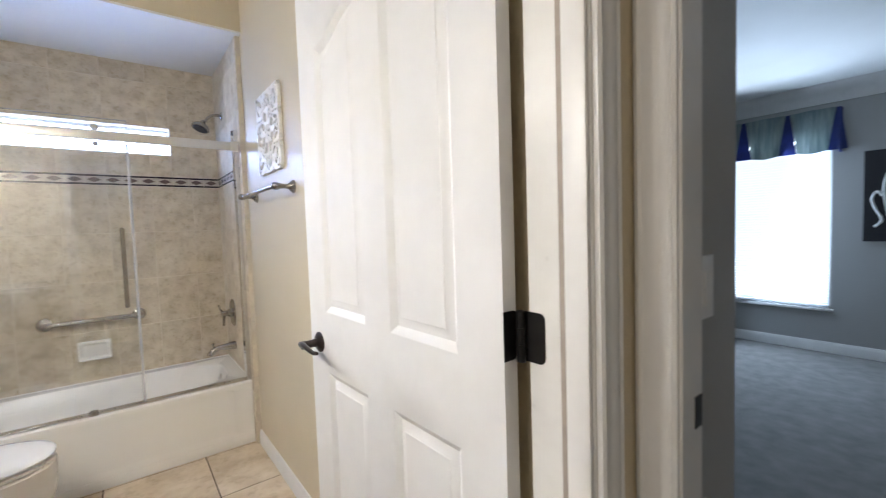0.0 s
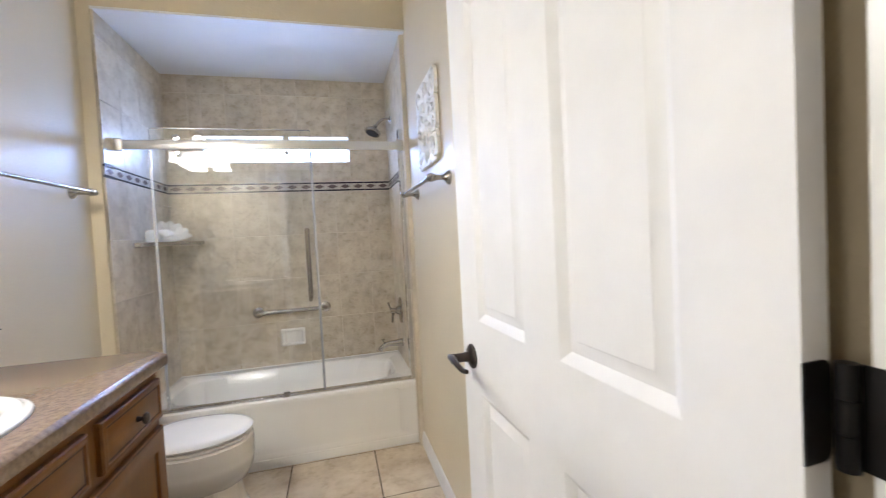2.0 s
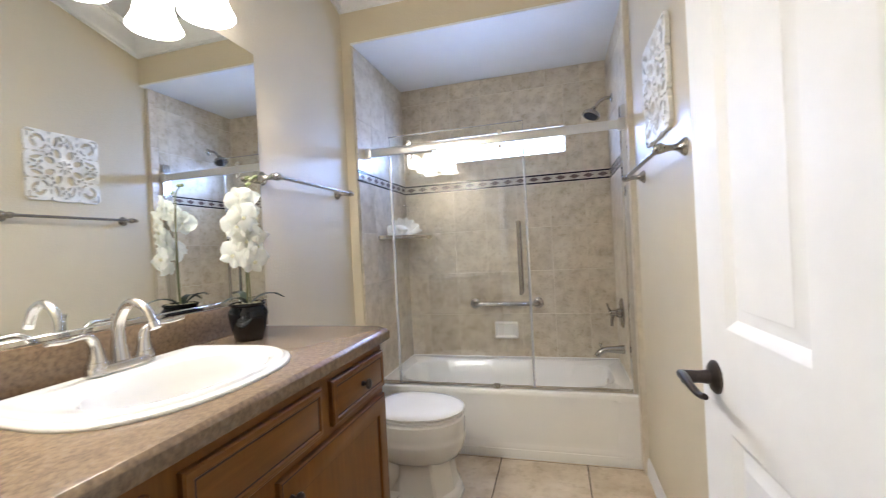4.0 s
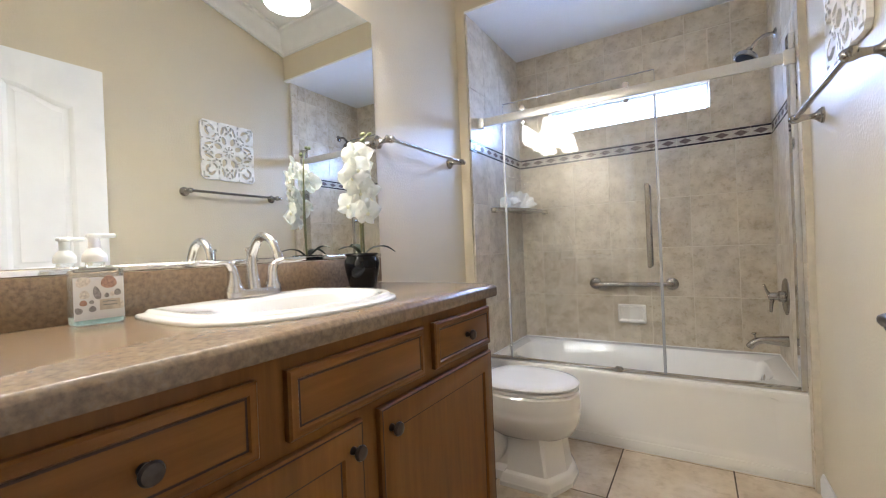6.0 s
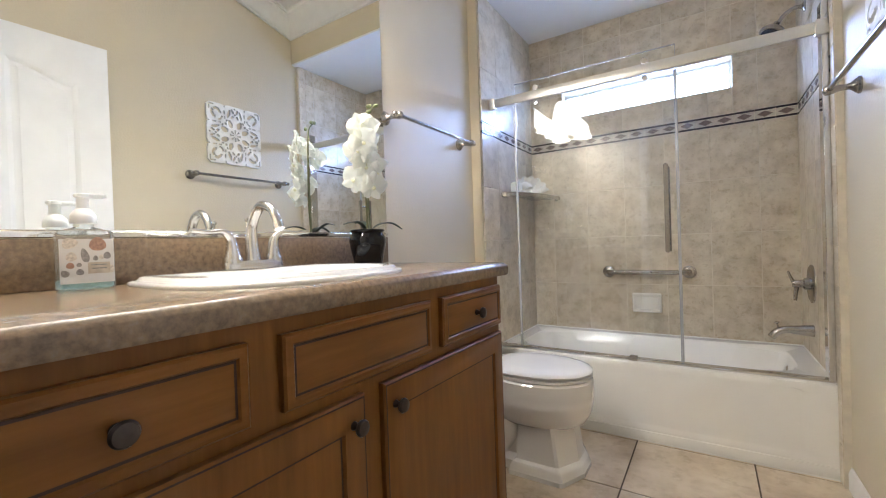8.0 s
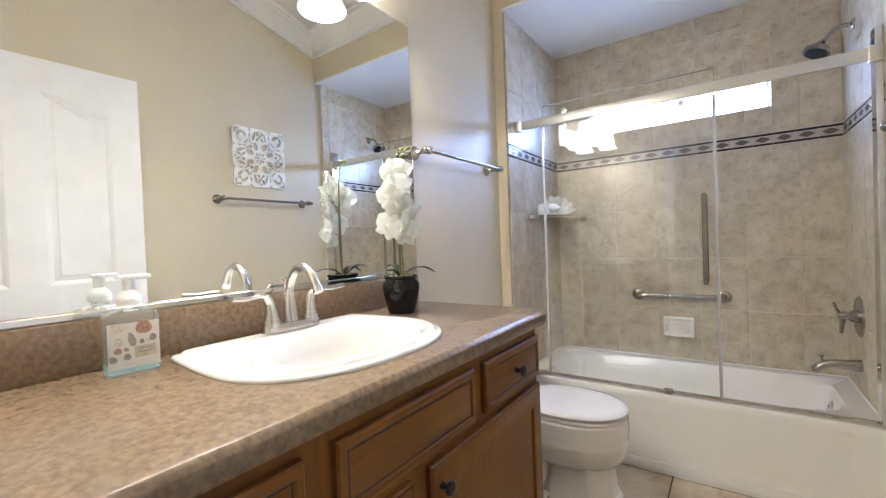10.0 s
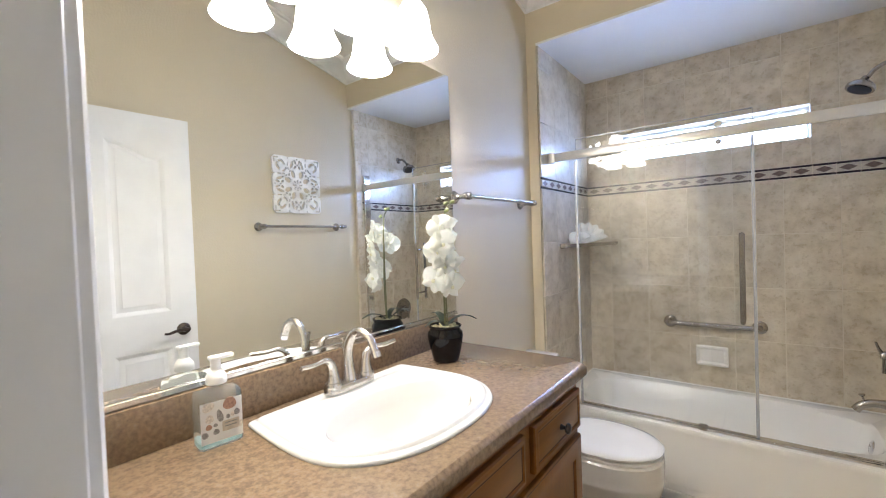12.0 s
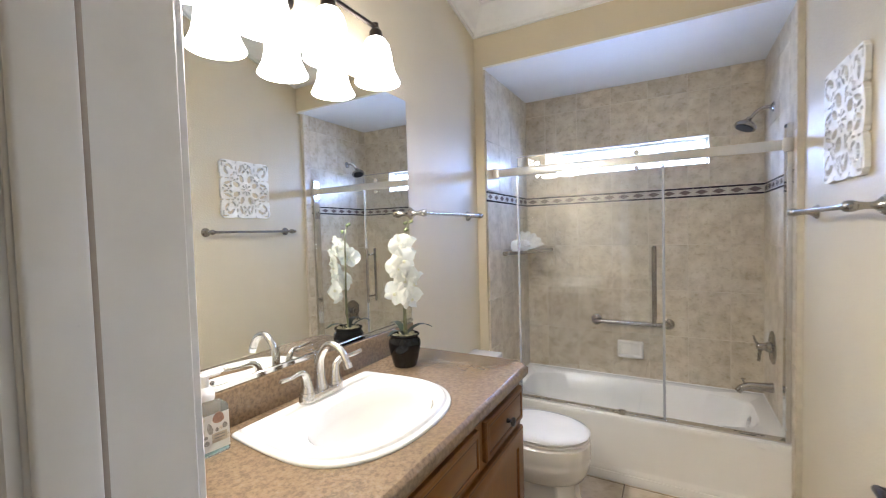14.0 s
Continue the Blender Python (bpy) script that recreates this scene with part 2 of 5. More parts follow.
def lathe(profile, m=None, n=28, bm=None):
    """Turns (radius, height) pairs round the z axis of m."""
    m = m or Matrix()
    rings = [[m @ Vector((max(r, 0.0004) * math.cos(a), max(r, 0.0004) * math.sin(a), z)) for a in [2 * math.pi * k / n for k in range(n)]] for r, z in profile]
    return loft(rings, bm=bm)


def along(place, direction):
    """A pose whose z axis runs along direction."""
    return Matrix.Translation(place) @ Vector(direction).to_track_quat("Z", "Y").to_matrix().to_4x4()


def prism(outline, z0, z1, bm=None):
    return loft([[(x, y, z0) for x, y in outline], [(x, y, z1) for x, y in outline]], bm=bm)


def structure(name, bm, material, label, category=""):
    return tagged(part(name, bm, material), label, category or name.split("_")[0], kind="structure")


# ---- plan, in metres ----
XL, XR = -0.926, 0.652          # side walls of the bathroom
YF, YH = 0.060, 2.183           # its front wall, the face of the shower header
XA, XB, YB = -0.858, 0.627, 2.983   # tiled faces of the alcove
ZC, ZA = 2.744, 2.423            # ceilings
YO = -0.068                     # hall face of the front wall
PITCH_UP = 0.24                  # the bathroom ceiling climbs from the shower header to the doorway
JL, JR, ZD = -0.284, 0.612, 2.060   # door opening
W0, W1, V0, V1 = -0.627, 0.343, 1.833, 2.012   # shower window

# ---- structure: bathroom ----


def roof(y):
    return ZC + PITCH_UP * max(0.0, YH - y)


def gable(x0, x1, y1):
    """A side wall whose top follows the sloping ceiling."""
    side = [(YO, 0), (y1, 0), (y1, ZC), (YH, ZC), (YO, roof(YO))]
    return loft([[(x, y, z) for y, z in side] for x in (x0, x1)])


structure("wall_west", gable(XL - 0.12, XL, YB + 0.2), M_WALL, "beige painted wall with orange-peel texture behind the vanity", "wall")
structure("wall_east", gable(XR, XR + 0.09, YB + 0.2), M_WALL, "beige painted wall with orange-peel texture behind the open door", "wall")
ZF = roof(YF)
bm = box((XL, YO, 0), (JL - 0.02, YF, ZF))
box((JR + 0.02, YO, 0), (XR, YF, ZF), bm=bm)
box((JL - 0.02, YO, ZD + 0.02), (JR + 0.02, YF, ZF), bm=bm)
structure("wall_south", bm, M_WALL, "beige painted wall round the bathroom doorway", "wall")
bm = box((XL, YH, ZA + 0.012), (XR, YH + 0.12, ZC))
structure("shower_header", bm, M_WALL, "beige painted header above the shower alcove", "wall")
structure("wall_stub", box((XL, YH, 0), (XA - 0.011, YH + 0.1, ZA + 0.012)), M_WALL, "narrow beige wall return beside the shower", "wall")
bm = box((XL, YB + 0.0014, 0), (W0, YB + 0.16, ZC))
box((W1, YB + 0.0014, 0), (XR, YB + 0.16, ZC), bm=bm)
box((W0, YB + 0.0014, 0), (W1, YB + 0.16, V0), bm=bm)
box((W0, YB + 0.0014, V1), (W1, YB + 0.16, ZC), bm=bm)
structure("wall_north", bm, M_WGROUT, "tile backing wall of the shower with a high window opening", "wall")
structure("wall_shower_west", box((XL, YH + 0.1, 0), (XA - 0.0014, YB + 0.0014, ZA)), M_WGROUT, "tile backing on the shower side wall", "wall")
structure("wall_shower_east", box((XB + 0.0014, 2.222, 0.0), (XR, YB + 0.0014, ZA)), M_WGROUT, "tile backing on the shower valve wall", "wall")
structure("ceiling_shower", box((XA - 0.011, YH + 0.002, ZA), (XR, YB + 0.0014, ZA + 0.012)), M_CEIL, "white lowered ceiling over the tub", "ceiling")
under = [(YO, roof(YO)), (YH, ZC), (YH + 0.12, ZC)]
bm = loft([[(x, y, z) for y, z in under + [(y, z + 0.08) for y, z in under[::-1]]] for x in (XL - 0.12, XR + 0.09)])
structure("ceiling", bm, M_CEIL, "white bathroom ceiling sloping up from the shower", "ceiling")
structure("floor", box((XL - 0.12, YO, -0.10), (XR + 0.09, YB + 0.2, -0.0025)), M_FGROUT, "dark grouted bathroom floor under tiles", "floor")


def crown(name, points, inward, label, shear=0.0):
    """Crown moulding along two points at the ceiling; inward points from the wall into the room."""
    prof = [(0.0, 0.0), (0.013, 0.0), (0.016, 0.014), (0.026, 0.018), (0.034, 0.03), (0.052, 0.062), (0.078, 0.092), (0.092, 0.1), (0.096, 0.112), (0.112, 0.114), (0.115, 0.13), (0.0, 0.13)]
    a, b = [Vector(p) for p in points]
    i = Vector(inward)
    rings = [[p + i * u + Vector((0, 0, w - 0.13 + shear * u)) for u, w in prof] for p in (a, b)]
    return structure(name, loft(rings), M_TRIM, label, "moulding")


crown("crown_moulding_west", ((XL, YF, ZF), (XL, YH, ZC)), (1, 0, 0), "white crown moulding along the vanity wall")
crown("crown_moulding_east", ((XR, YF, ZF), (XR, YH, ZC)), (-1, 0, 0), "white crown moulding along the door wall")
crown("crown_moulding_north", ((XL, YH, ZC), (XR, YH, ZC)), (0, -1, 0), "white crown moulding above the shower header", PITCH_UP)
crown("crown_moulding_south", ((XL, YF, ZF), (XR, YF, ZF)), (0, 1, 0), "white crown moulding above the doorway", -PITCH_UP)


def skirting(name, a, b, inward, label, h=0.085):
    a, b, i = Vector(a), Vector(b), Vector(inward)
    prof = [(0, 0), (0.013, 0), (0.013, h * 0.72), (0.009, h * 0.86), (0.005, h), (0, h)]
    return structure(name, loft([[p + i * u + Vector((0, 0, w)) for u, w in prof] for p in (a, b)]), M_TRIM, label, "baseboard")


skirting("baseboard_east", (XR, YF, 0), (XR, 2.222, 0), (-1, 0, 0), "white wooden baseboard beside the open door")
skirting("baseboard_west", (XL, 1.37, 0), (XL, YH, 0), (1, 0, 0), "white wooden baseboard behind the toilet")

# ---- structure: doorway ----


def casing(name, run, width, thick, m, label):
    """An upright door casing with a moulded face, from the floor to run, at pose m (x across, y out of the wall)."""
    prof = [(0, 0), (0, thick * 0.55), (0.006, thick * 0.8), (0.014, thick * 0.62), (width * 0.45, thick * 0.8), (width * 0.62, thick), (width * 0.8, thick * 0.8), (width - 0.008, thick), (width, thick * 0.8), (width, 0)]
    return structure(name, loft([[m @ Vector((u, v, z)) for u, v in prof] for z in (0, run)]), M_TRIM, label, "door casing")


bm = box((JL - 0.02, YO, 0), (JL, YF, ZD + 0.02), 0.002, 1)
structure("door_jamb_west", bm, M_TRIM, "white painted door jamb on the latch side", "door jamb")
structure("door_stop_west", box((JL, YO + 0.002, 0), (JL + 0.010, -0.0225, ZD), 0.004, 3), M_TRIM, "white door stop strip on the jamb", "door stop")
# narrow taupe strips draw the darker line along each door stop
structure("weatherstrip_west", box((JL, -0.0222, 0), (JL + 0.004, -0.0165, ZD), 0.0015, 2), M_STRIP, "thin taupe strip along the door stop", "weatherstrip")
structure("weatherstrip_east", box((JR - 0.004, -0.0222, 0), (JR, -0.0085, ZD), 0.002, 3), M_STRIP, "thin taupe strip along the door stop", "weatherstrip")
structure("door_jamb_east", box((JR, YO, 0), (JR + 0.02, YF, ZD + 0.02), 0.002, 1), M_TRIM, "white painted door jamb on the hinge side", "door jamb")
structure("door_stop_east", box((JR - 0.010, YO + 0.002, 0), (JR, -0.0225, ZD), 0.003, 2), M_TRIM, "white door stop strip beside the hinges", "door stop")
structure("door_head", box((JL, YO, ZD), (JR, YF, ZD + 0.02), 0.002, 1), M_TRIM, "white door head jamb", "door jamb")
casing("door_casing_hall_east", ZD + 0.06, 0.058, 0.016, Matrix.Translation((JR + 0.006, YO, 0)) @ Matrix.Diagonal((1, -1, 1, 1)), "white moulded door casing in the hall")
casing("door_casing_hall_west", ZD + 0.06, 0.058, 0.016, Matrix.Translation((JL - 0.006, YO, 0)) @ Matrix.Diagonal((-1, -1, 1, 1)), "white moulded door casing in the hall")
casing("door_casing_bath_west", ZD + 0.06, 0.058, 0.016, Matrix.Translation((JL - 0.006, YF, 0)) @ Matrix.Diagonal((-1, 1, 1, 1)), "white moulded door casing inside the bathroom")
structure("door_casing_head_bath", box((JL - 0.064, YF, ZD + 0.006), (XR - 0.002, YF + 0.015, ZD + 0.064), 0.004, 2), M_TRIM, "white casing over the doorway", "door casing")
structure("door_casing_head_hall", box((JL - 0.064, YO - 0.016, ZD + 0.061), (JR + 0.064, YO, ZD + 0.12), 0.004, 2), M_TRIM, "white casing over the doorway in the hall", "door casing")

# ---- structure: hall and bedroom ----
HX, HY = 0.748, -1.35
structure("wall_hall_south", box((-1.6, HY - 0.1, 0), (HX + 0.12, HY, ZC)), M_WALL, "beige hall wall behind the doorway", "wall")
structure("wall_hall_west", box((-1.6, HY, 0), (-1.5, YO, ZC)), M_WALL, "beige hall end wall", "wall")
structure("wall_hall_north", box((-1.6, YO, 0), (XL - 0.12, YO + 0.1, ZC)), M_WALL, "beige hall wall beside the bathroom", "wall")
BJ = -0.140                       # edge of the bedroom opening
bm = box((HX, BJ + 0.02, 0), (HX + 0.07, YO + 0.25, ZC))
box((HX, HY, 0), (HX + 0.12, -1.06, ZC), bm=bm)
box((HX, -1.06, 2.085), (HX + 0.12, BJ + 0.02, ZC), bm=bm)
structure("wall_hall_east", bm, M_WALL, "beige hall wall with the bedroom doorway", "wall")
structure("bedroom_door_jamb", box((HX - 0.001, BJ, 0), (HX + 0.08, BJ + 0.02, 2.085), 0.002, 1), M_TRIM, "white bedroom door jamb", "door jamb")
casing("bedroom_door_casing", 2.14, 0.066, 0.018, Matrix.Translation((HX, BJ + 0.004, 0)) @ Matrix(((0, -1, 0, 0), (1, 0, 0, 0), (0, 0, 1, 0), (0, 0, 0, 1))), "white fluted casing of the bedroom doorway")
structure("floor_hall", box((-1.6, HY - 0.1, -0.1), (HX + 0.12, YO, -0.002)), M_CARPET, "grey carpeted hall floor", "floor")
structure("ceiling_hall", box((-1.6, HY - 0.1, ZC), (HX + 0.12, YO, ZC + 0.08)), M_CEIL, "white hall ceiling", "ceiling")

BX, BN, BS, BZ = 5.15, 2.6, -2.2, 2.44
structure("wall_bedroom_return", box((HX + 0.075, BJ + 0.015, 0), (1.035, BN, BZ)), M_GREY, "grey bedroom wall return with a light switch", "wall")
bm = box((BX, BS, 0), (BX + 0.12, 0.375, BZ))
box((BX, 1.33, 0), (BX + 0.12, BN, BZ), bm=bm)
box((BX, 0.375, 0), (BX + 0.12, 1.33, 0.41), bm=bm)
box((BX, 0.375, 2.0), (BX + 0.12, 1.33, BZ), bm=bm)
structure("wall_bedroom_east", bm, M_GREY, "grey bedroom wall with a window", "wall")
structure("wall_bedroom_north", box((1.035, BN, 0), (BX + 0.12, BN + 0.1, BZ)), M_GREY, "grey bedroom wall", "wall")
structure("wall_bedroom_south", box((HX + 0.12, BS - 0.1, 0), (BX + 0.12, BS, BZ)), M_GREY, "grey bedroom wall", "wall")
structure("wall_bedroom_west", box((HX + 0.02, BS, 0), (HX + 0.12, HY, BZ)), M_GREY, "grey bedroom wall", "wall")
structure("floor_bedroom", box((HX + 0.12, BS, -0.1), (BX + 0.12, BN, 0.0)), M_CARPET, "grey carpeted bedroom floor", "floor")
structure("ceiling_bedroom", box((HX + 0.12, BS, BZ), (BX + 0.12, BN, BZ + 0.1)), M_CEIL, "white bedroom ceiling", "ceiling")
prof = [(0.0, -0.16), (0.014, -0.16), (0.02, -0.12), (0.06, -0.06), (0.1, -0.03), (0.11, 0.0), (0, 0)]
structure("bedroom_crown_moulding", loft([[(BX - u, y, BZ + w) for u, w in prof] for y in (BS, BN)]), M_TRIM, "white crown moulding on the bedroom wall", "moulding")
skirting("bedroom_baseboard", (BX, BS, 0), (BX, BN, 0), (-1, 0, 0), "white baseboard along the grey bedroom wall", 0.1)

# ---- tub ----


def blend_ring(cx, cy, hx, hy, z, power=4.0, n=48):
    out = []
    for k in range(n):
        a = 2 * math.pi * k / n
        c, s = math.cos(a), math.sin(a)
        out.append((cx + hx * math.copysign(abs(c) ** (2 / power), c), cy + hy * math.copysign(abs(s) ** (2 / power), s), z))
    return out


def bathtub():
    e = thing("bathtub", (0, 0, 0), "white enamelled alcove bathtub with a flat apron", "bathtub")
    y0, z1 = 2.283, 0.378
    part("apron_base", box((XA, y0 - 0.008, 0.0), (XB + 0.008, y0 + 0.02, 0.05), 0.003, 2), M_TUB, e)
    ax, az = (XA + XB) / 2 + 0.004, (0.05 + z1 - 0.029) / 2
    aw, ah = (XB - XA) / 2 + 0.004, (z1 - 0.029 - 0.046) / 2
    def sheet(w, h, y, power, rise=0.0):
        return [(p, y, q) for p, q, _ in blend_ring(ax, az + rise, w, h, 0, power, 96)]
    bm = loft([sheet(aw, ah, y0 + 0.03, 400), sheet(aw, ah, y0 - 0.004, 400), sheet(aw - 0.105, ah - 0.010, y0 - 0.004, 26, 0.008), sheet(aw - 0.113, ah - 0.016, y0 + 0.0002, 24, 0.0135), sheet(aw - 0.120, ah - 0.021, y0 + 0.001, 24, 0.018)])
    part("apron", bm, M_TUB, e, "flat apron with a shallow sunk panel", 30)
    cx, cy = (XA + XB) / 2, (y0 + YB) / 2 + 0.012
    hx, hy = (XB - XA) / 2, (YB - y0) / 2
    rings = [blend_ring(cx, cy - 0.012, hx + 0.006, hy + 0.004, z1 - 0.03, 60, 160), blend_ring(cx, cy - 0.012, hx + 0.006, hy + 0.004, z1 - 0.009, 60, 160), blend_ring(cx, cy - 0.012, hx + 0.004, hy + 0.0015, z1 - 0.003, 60, 160), blend_ring(cx, cy - 0.012, hx - 0.002, hy - 0.005, z1, 60, 160),
             blend_ring(cx, cy, hx - 0.085, hy - 0.082, z1, 4.8, 160), blend_ring(cx, cy, hx - 0.095, hy - 0.094, z1 - 0.012, 4.4, 160), blend_ring(cx, cy, hx - 0.12, hy - 0.115, z1 - 0.12, 4.0, 160),
             blend_ring(cx, cy, hx - 0.16, hy - 0.15, 0.13, 3.6, 160), blend_ring(cx, cy, hx - 0.21, hy - 0.19, 0.095, 3.2, 160), blend_ring(cx, cy, hx - 0.4, hy - 0.28, 0.088, 3.0, 160)]
    part("basin", loft(rings, caps=(False, True)), M_TUB, e)
    m = along((XB - 0.105, 2.70, 0.30), (-1, 0, 0.18))
    part("overflow_cover", lathe([(0, 0.0), (0.034, 0.0), (0.034, 0.006), (0.026, 0.012), (0, 0.013)], m), M_CHROME, e, "round chrome overflow plate")
    part("overflow_screw", lathe([(0, 0.012), (0.008, 0.012), (0.007, 0.017), (0, 0.018)], m, 12), M_CHROME, e)
    return e


bathtub()

# ---- vanity ----
ZK = 0.922                       # counter top
XF = -0.372                      # cabinet faces
VY0, VY1 = 0.062, 1.308


def framed_panel(y0, y1, z0, z1, x, thick, stile, deep, parent, name, arch=False):
    """A cabinet front: flat frame with a dark glazed bead and a set-back centre."""
    bm = bmesh.new()
    def ring(i, d):
        return [(x + thick + d, y0 + i, z0 + i), (x + thick + d, y1 - i, z0 + i), (x + thick + d, y1 - i, z1 - i), (x + thick + d, y0 + i, z1 - i)]
    steps = [(0.0, -thick), (0.0, -0.006), (0.004, -0.002), (0.007, -0.002), (0.011, 0.0), (stile, 0.0), (stile + 0.003, -deep), (stile + 0.007, -deep), (stile + 0.012, -deep * 0.35 if not arch else -deep)]
    rings = [ring(i, d) for i, d in steps]
    vs = [[bm.verts.new(p) for p in r] for r in rings]
    for k, (a, b) in enumerate(zip(vs, vs[1:])):
        for i in range(4):
            f = bm.faces.new((a[i], a[(i + 1) % 4], b[(i + 1) % 4], b[i]))
            f.material_index = 1 if k == 6 or (k == 2 and arch) else 0
    bm.faces.new(vs[-1])
    bm.faces.new(vs[0][::-1])
    return part(name, bm, [M_WOOD if not arch else M_WOODV, M_GLAZE], parent, "stained maple front with dark glazed bead")


def knob(y, z, parent):
    m = along((XF + 0.018, y, z), (1, 0, 0))
    return part("knob", lathe([(0, 0), (0.0085, 0), (0.0075, 0.004), (0.005, 0.010), (0.006, 0.014), (0.0145, 0.018), (0.016, 0.022), (0.0135, 0.027), (0.006, 0.0295), (0, 0.03)], m, 20), M_BRONZE, parent, "dark bronze round knob")


def vanity():
    e = thing("vanity_cabinet", (0, 0, 0), "stained maple bathroom vanity cabinet with dark bronze knobs", "vanity")
    bm = box((XL + 0.002, VY0, 0.09), (XF - 0.02, VY1, ZK - 0.2), 0.002, 1)
    box((XF - 0.02, VY0, 0.09), (XF, VY1, ZK - 0.035), 0.002, 1, bm)
    box((XL + 0.002, VY1 - 0.018, ZK - 0.2), (XF - 0.02, VY1, ZK - 0.035), bm=bm)
    box((XL + 0.002, VY0, ZK - 0.2), (XF - 0.02, VY0 + 0.018, ZK - 0.035), bm=bm)
    part("carcass", bm, M_WOODV, e)
    part("toe_kick", box((XL + 0.002, VY0, 0.0), (XF - 0.06, VY1, 0.09)), M_GLAZE, e)
    th = 0.018
    fronts = [("drawer_front", VY0 + 0.01, 0.432, 0.728, 0.853), ("false_drawer_front", 0.489, 0.905, 0.728, 0.853), ("drawer_front", 0.955, 1.295, 0.728, 0.853)]
    for name, a, b, c, d in fronts:
        f = framed_panel(a, b, c, d, XF, th, 0.017, 0.0035, e, name)
        if name == "drawer_front":
            knob((a + b) / 2 if a > 0.5 else 0.268, (c + d) / 2, f)
    for a, b, ky in ((VY0 + 0.01, 0.668, 0.632), (0.723, 1.295, 0.754)):
        f = framed_panel(a, b, 0.11, 0.704, XF, th, 0.058, 0.007, e, "door", True)
        knob(ky, 0.654, f)
    return e


vanity()


def counter():
    e = thing("countertop", (0, 0, 0), "mottled brown laminate vanity countertop with backsplash", "countertop")
    x1, y0, y1, c = -0.347, 0.047, 1.385, 0.045
    hole = [(-0.65 + 0.19 * math.cos(a), 0.727 + 0.245 * math.sin(a)) for a in [2 * math.pi * k / 64 for k in range(64)]]
    def edge(cut, drop):
        outer = []
        for hx, hy in hole:
            dx, dy = hx + 0.65, hy - 0.727
            s = 9e9
            if dx > 1e-6: s = min(s, (x1 - cut + 0.65) / dx)
            if dx < -1e-6: s = min(s, (XL + 0.65) / dx)
            if dy > 1e-6: s = min(s, (y1 - cut - 0.727) / dy)
            if dy < -1e-6: s = min(s, (y0 - 0.727) / dy)
            outer.append([-0.65 + dx * s, 0.727 + dy * s])
        for corner in ((x1 - cut, y0), (XL, y0), (XL, y1 - cut), (x1 - cut - c, y1 - cut), (x1 - cut, y1 - cut - c)):
            k = min(range(64), key=lambda i: (outer[i][0] - corner[0]) ** 2 + (outer[i][1] - corner[1]) ** 2)
            outer[k] = list(corner)
        for p in outer:
            over = (p[0] - (x1 - cut - c)) + (p[1] - (y1 - cut - c)) - c
            if p[0] > x1 - cut - c and p[1] > y1 - cut - c and over > 1e-5:
                p[0] -= over / 2
                p[1] -= over / 2
        return [(x, y, ZK - drop) for x, y in outer]
    rings = [[(x, y, ZK - 0.04) for x, y in hole], [(x, y, ZK) for x, y in hole], edge(0.0125, 0.0), edge(0.0105, 0.0008), edge(0.001, 0.0095), edge(0.0, 0.0115), edge(0.0, 0.034), edge(0.003, 0.04), [(x, y, ZK - 0.04) for x, y in hole]]
    part("worktop", loft(rings, caps=(False, False)), M_LAM, e, angle=28)
    part("backsplash", box((XL + 0.001, y0, ZK + 0.0005), (XL + 0.02, y1 + 0.012, ZK + 0.105), 0.003, 2), M_LAM, e, "brown laminate backsplash strip")
    return e


counter()


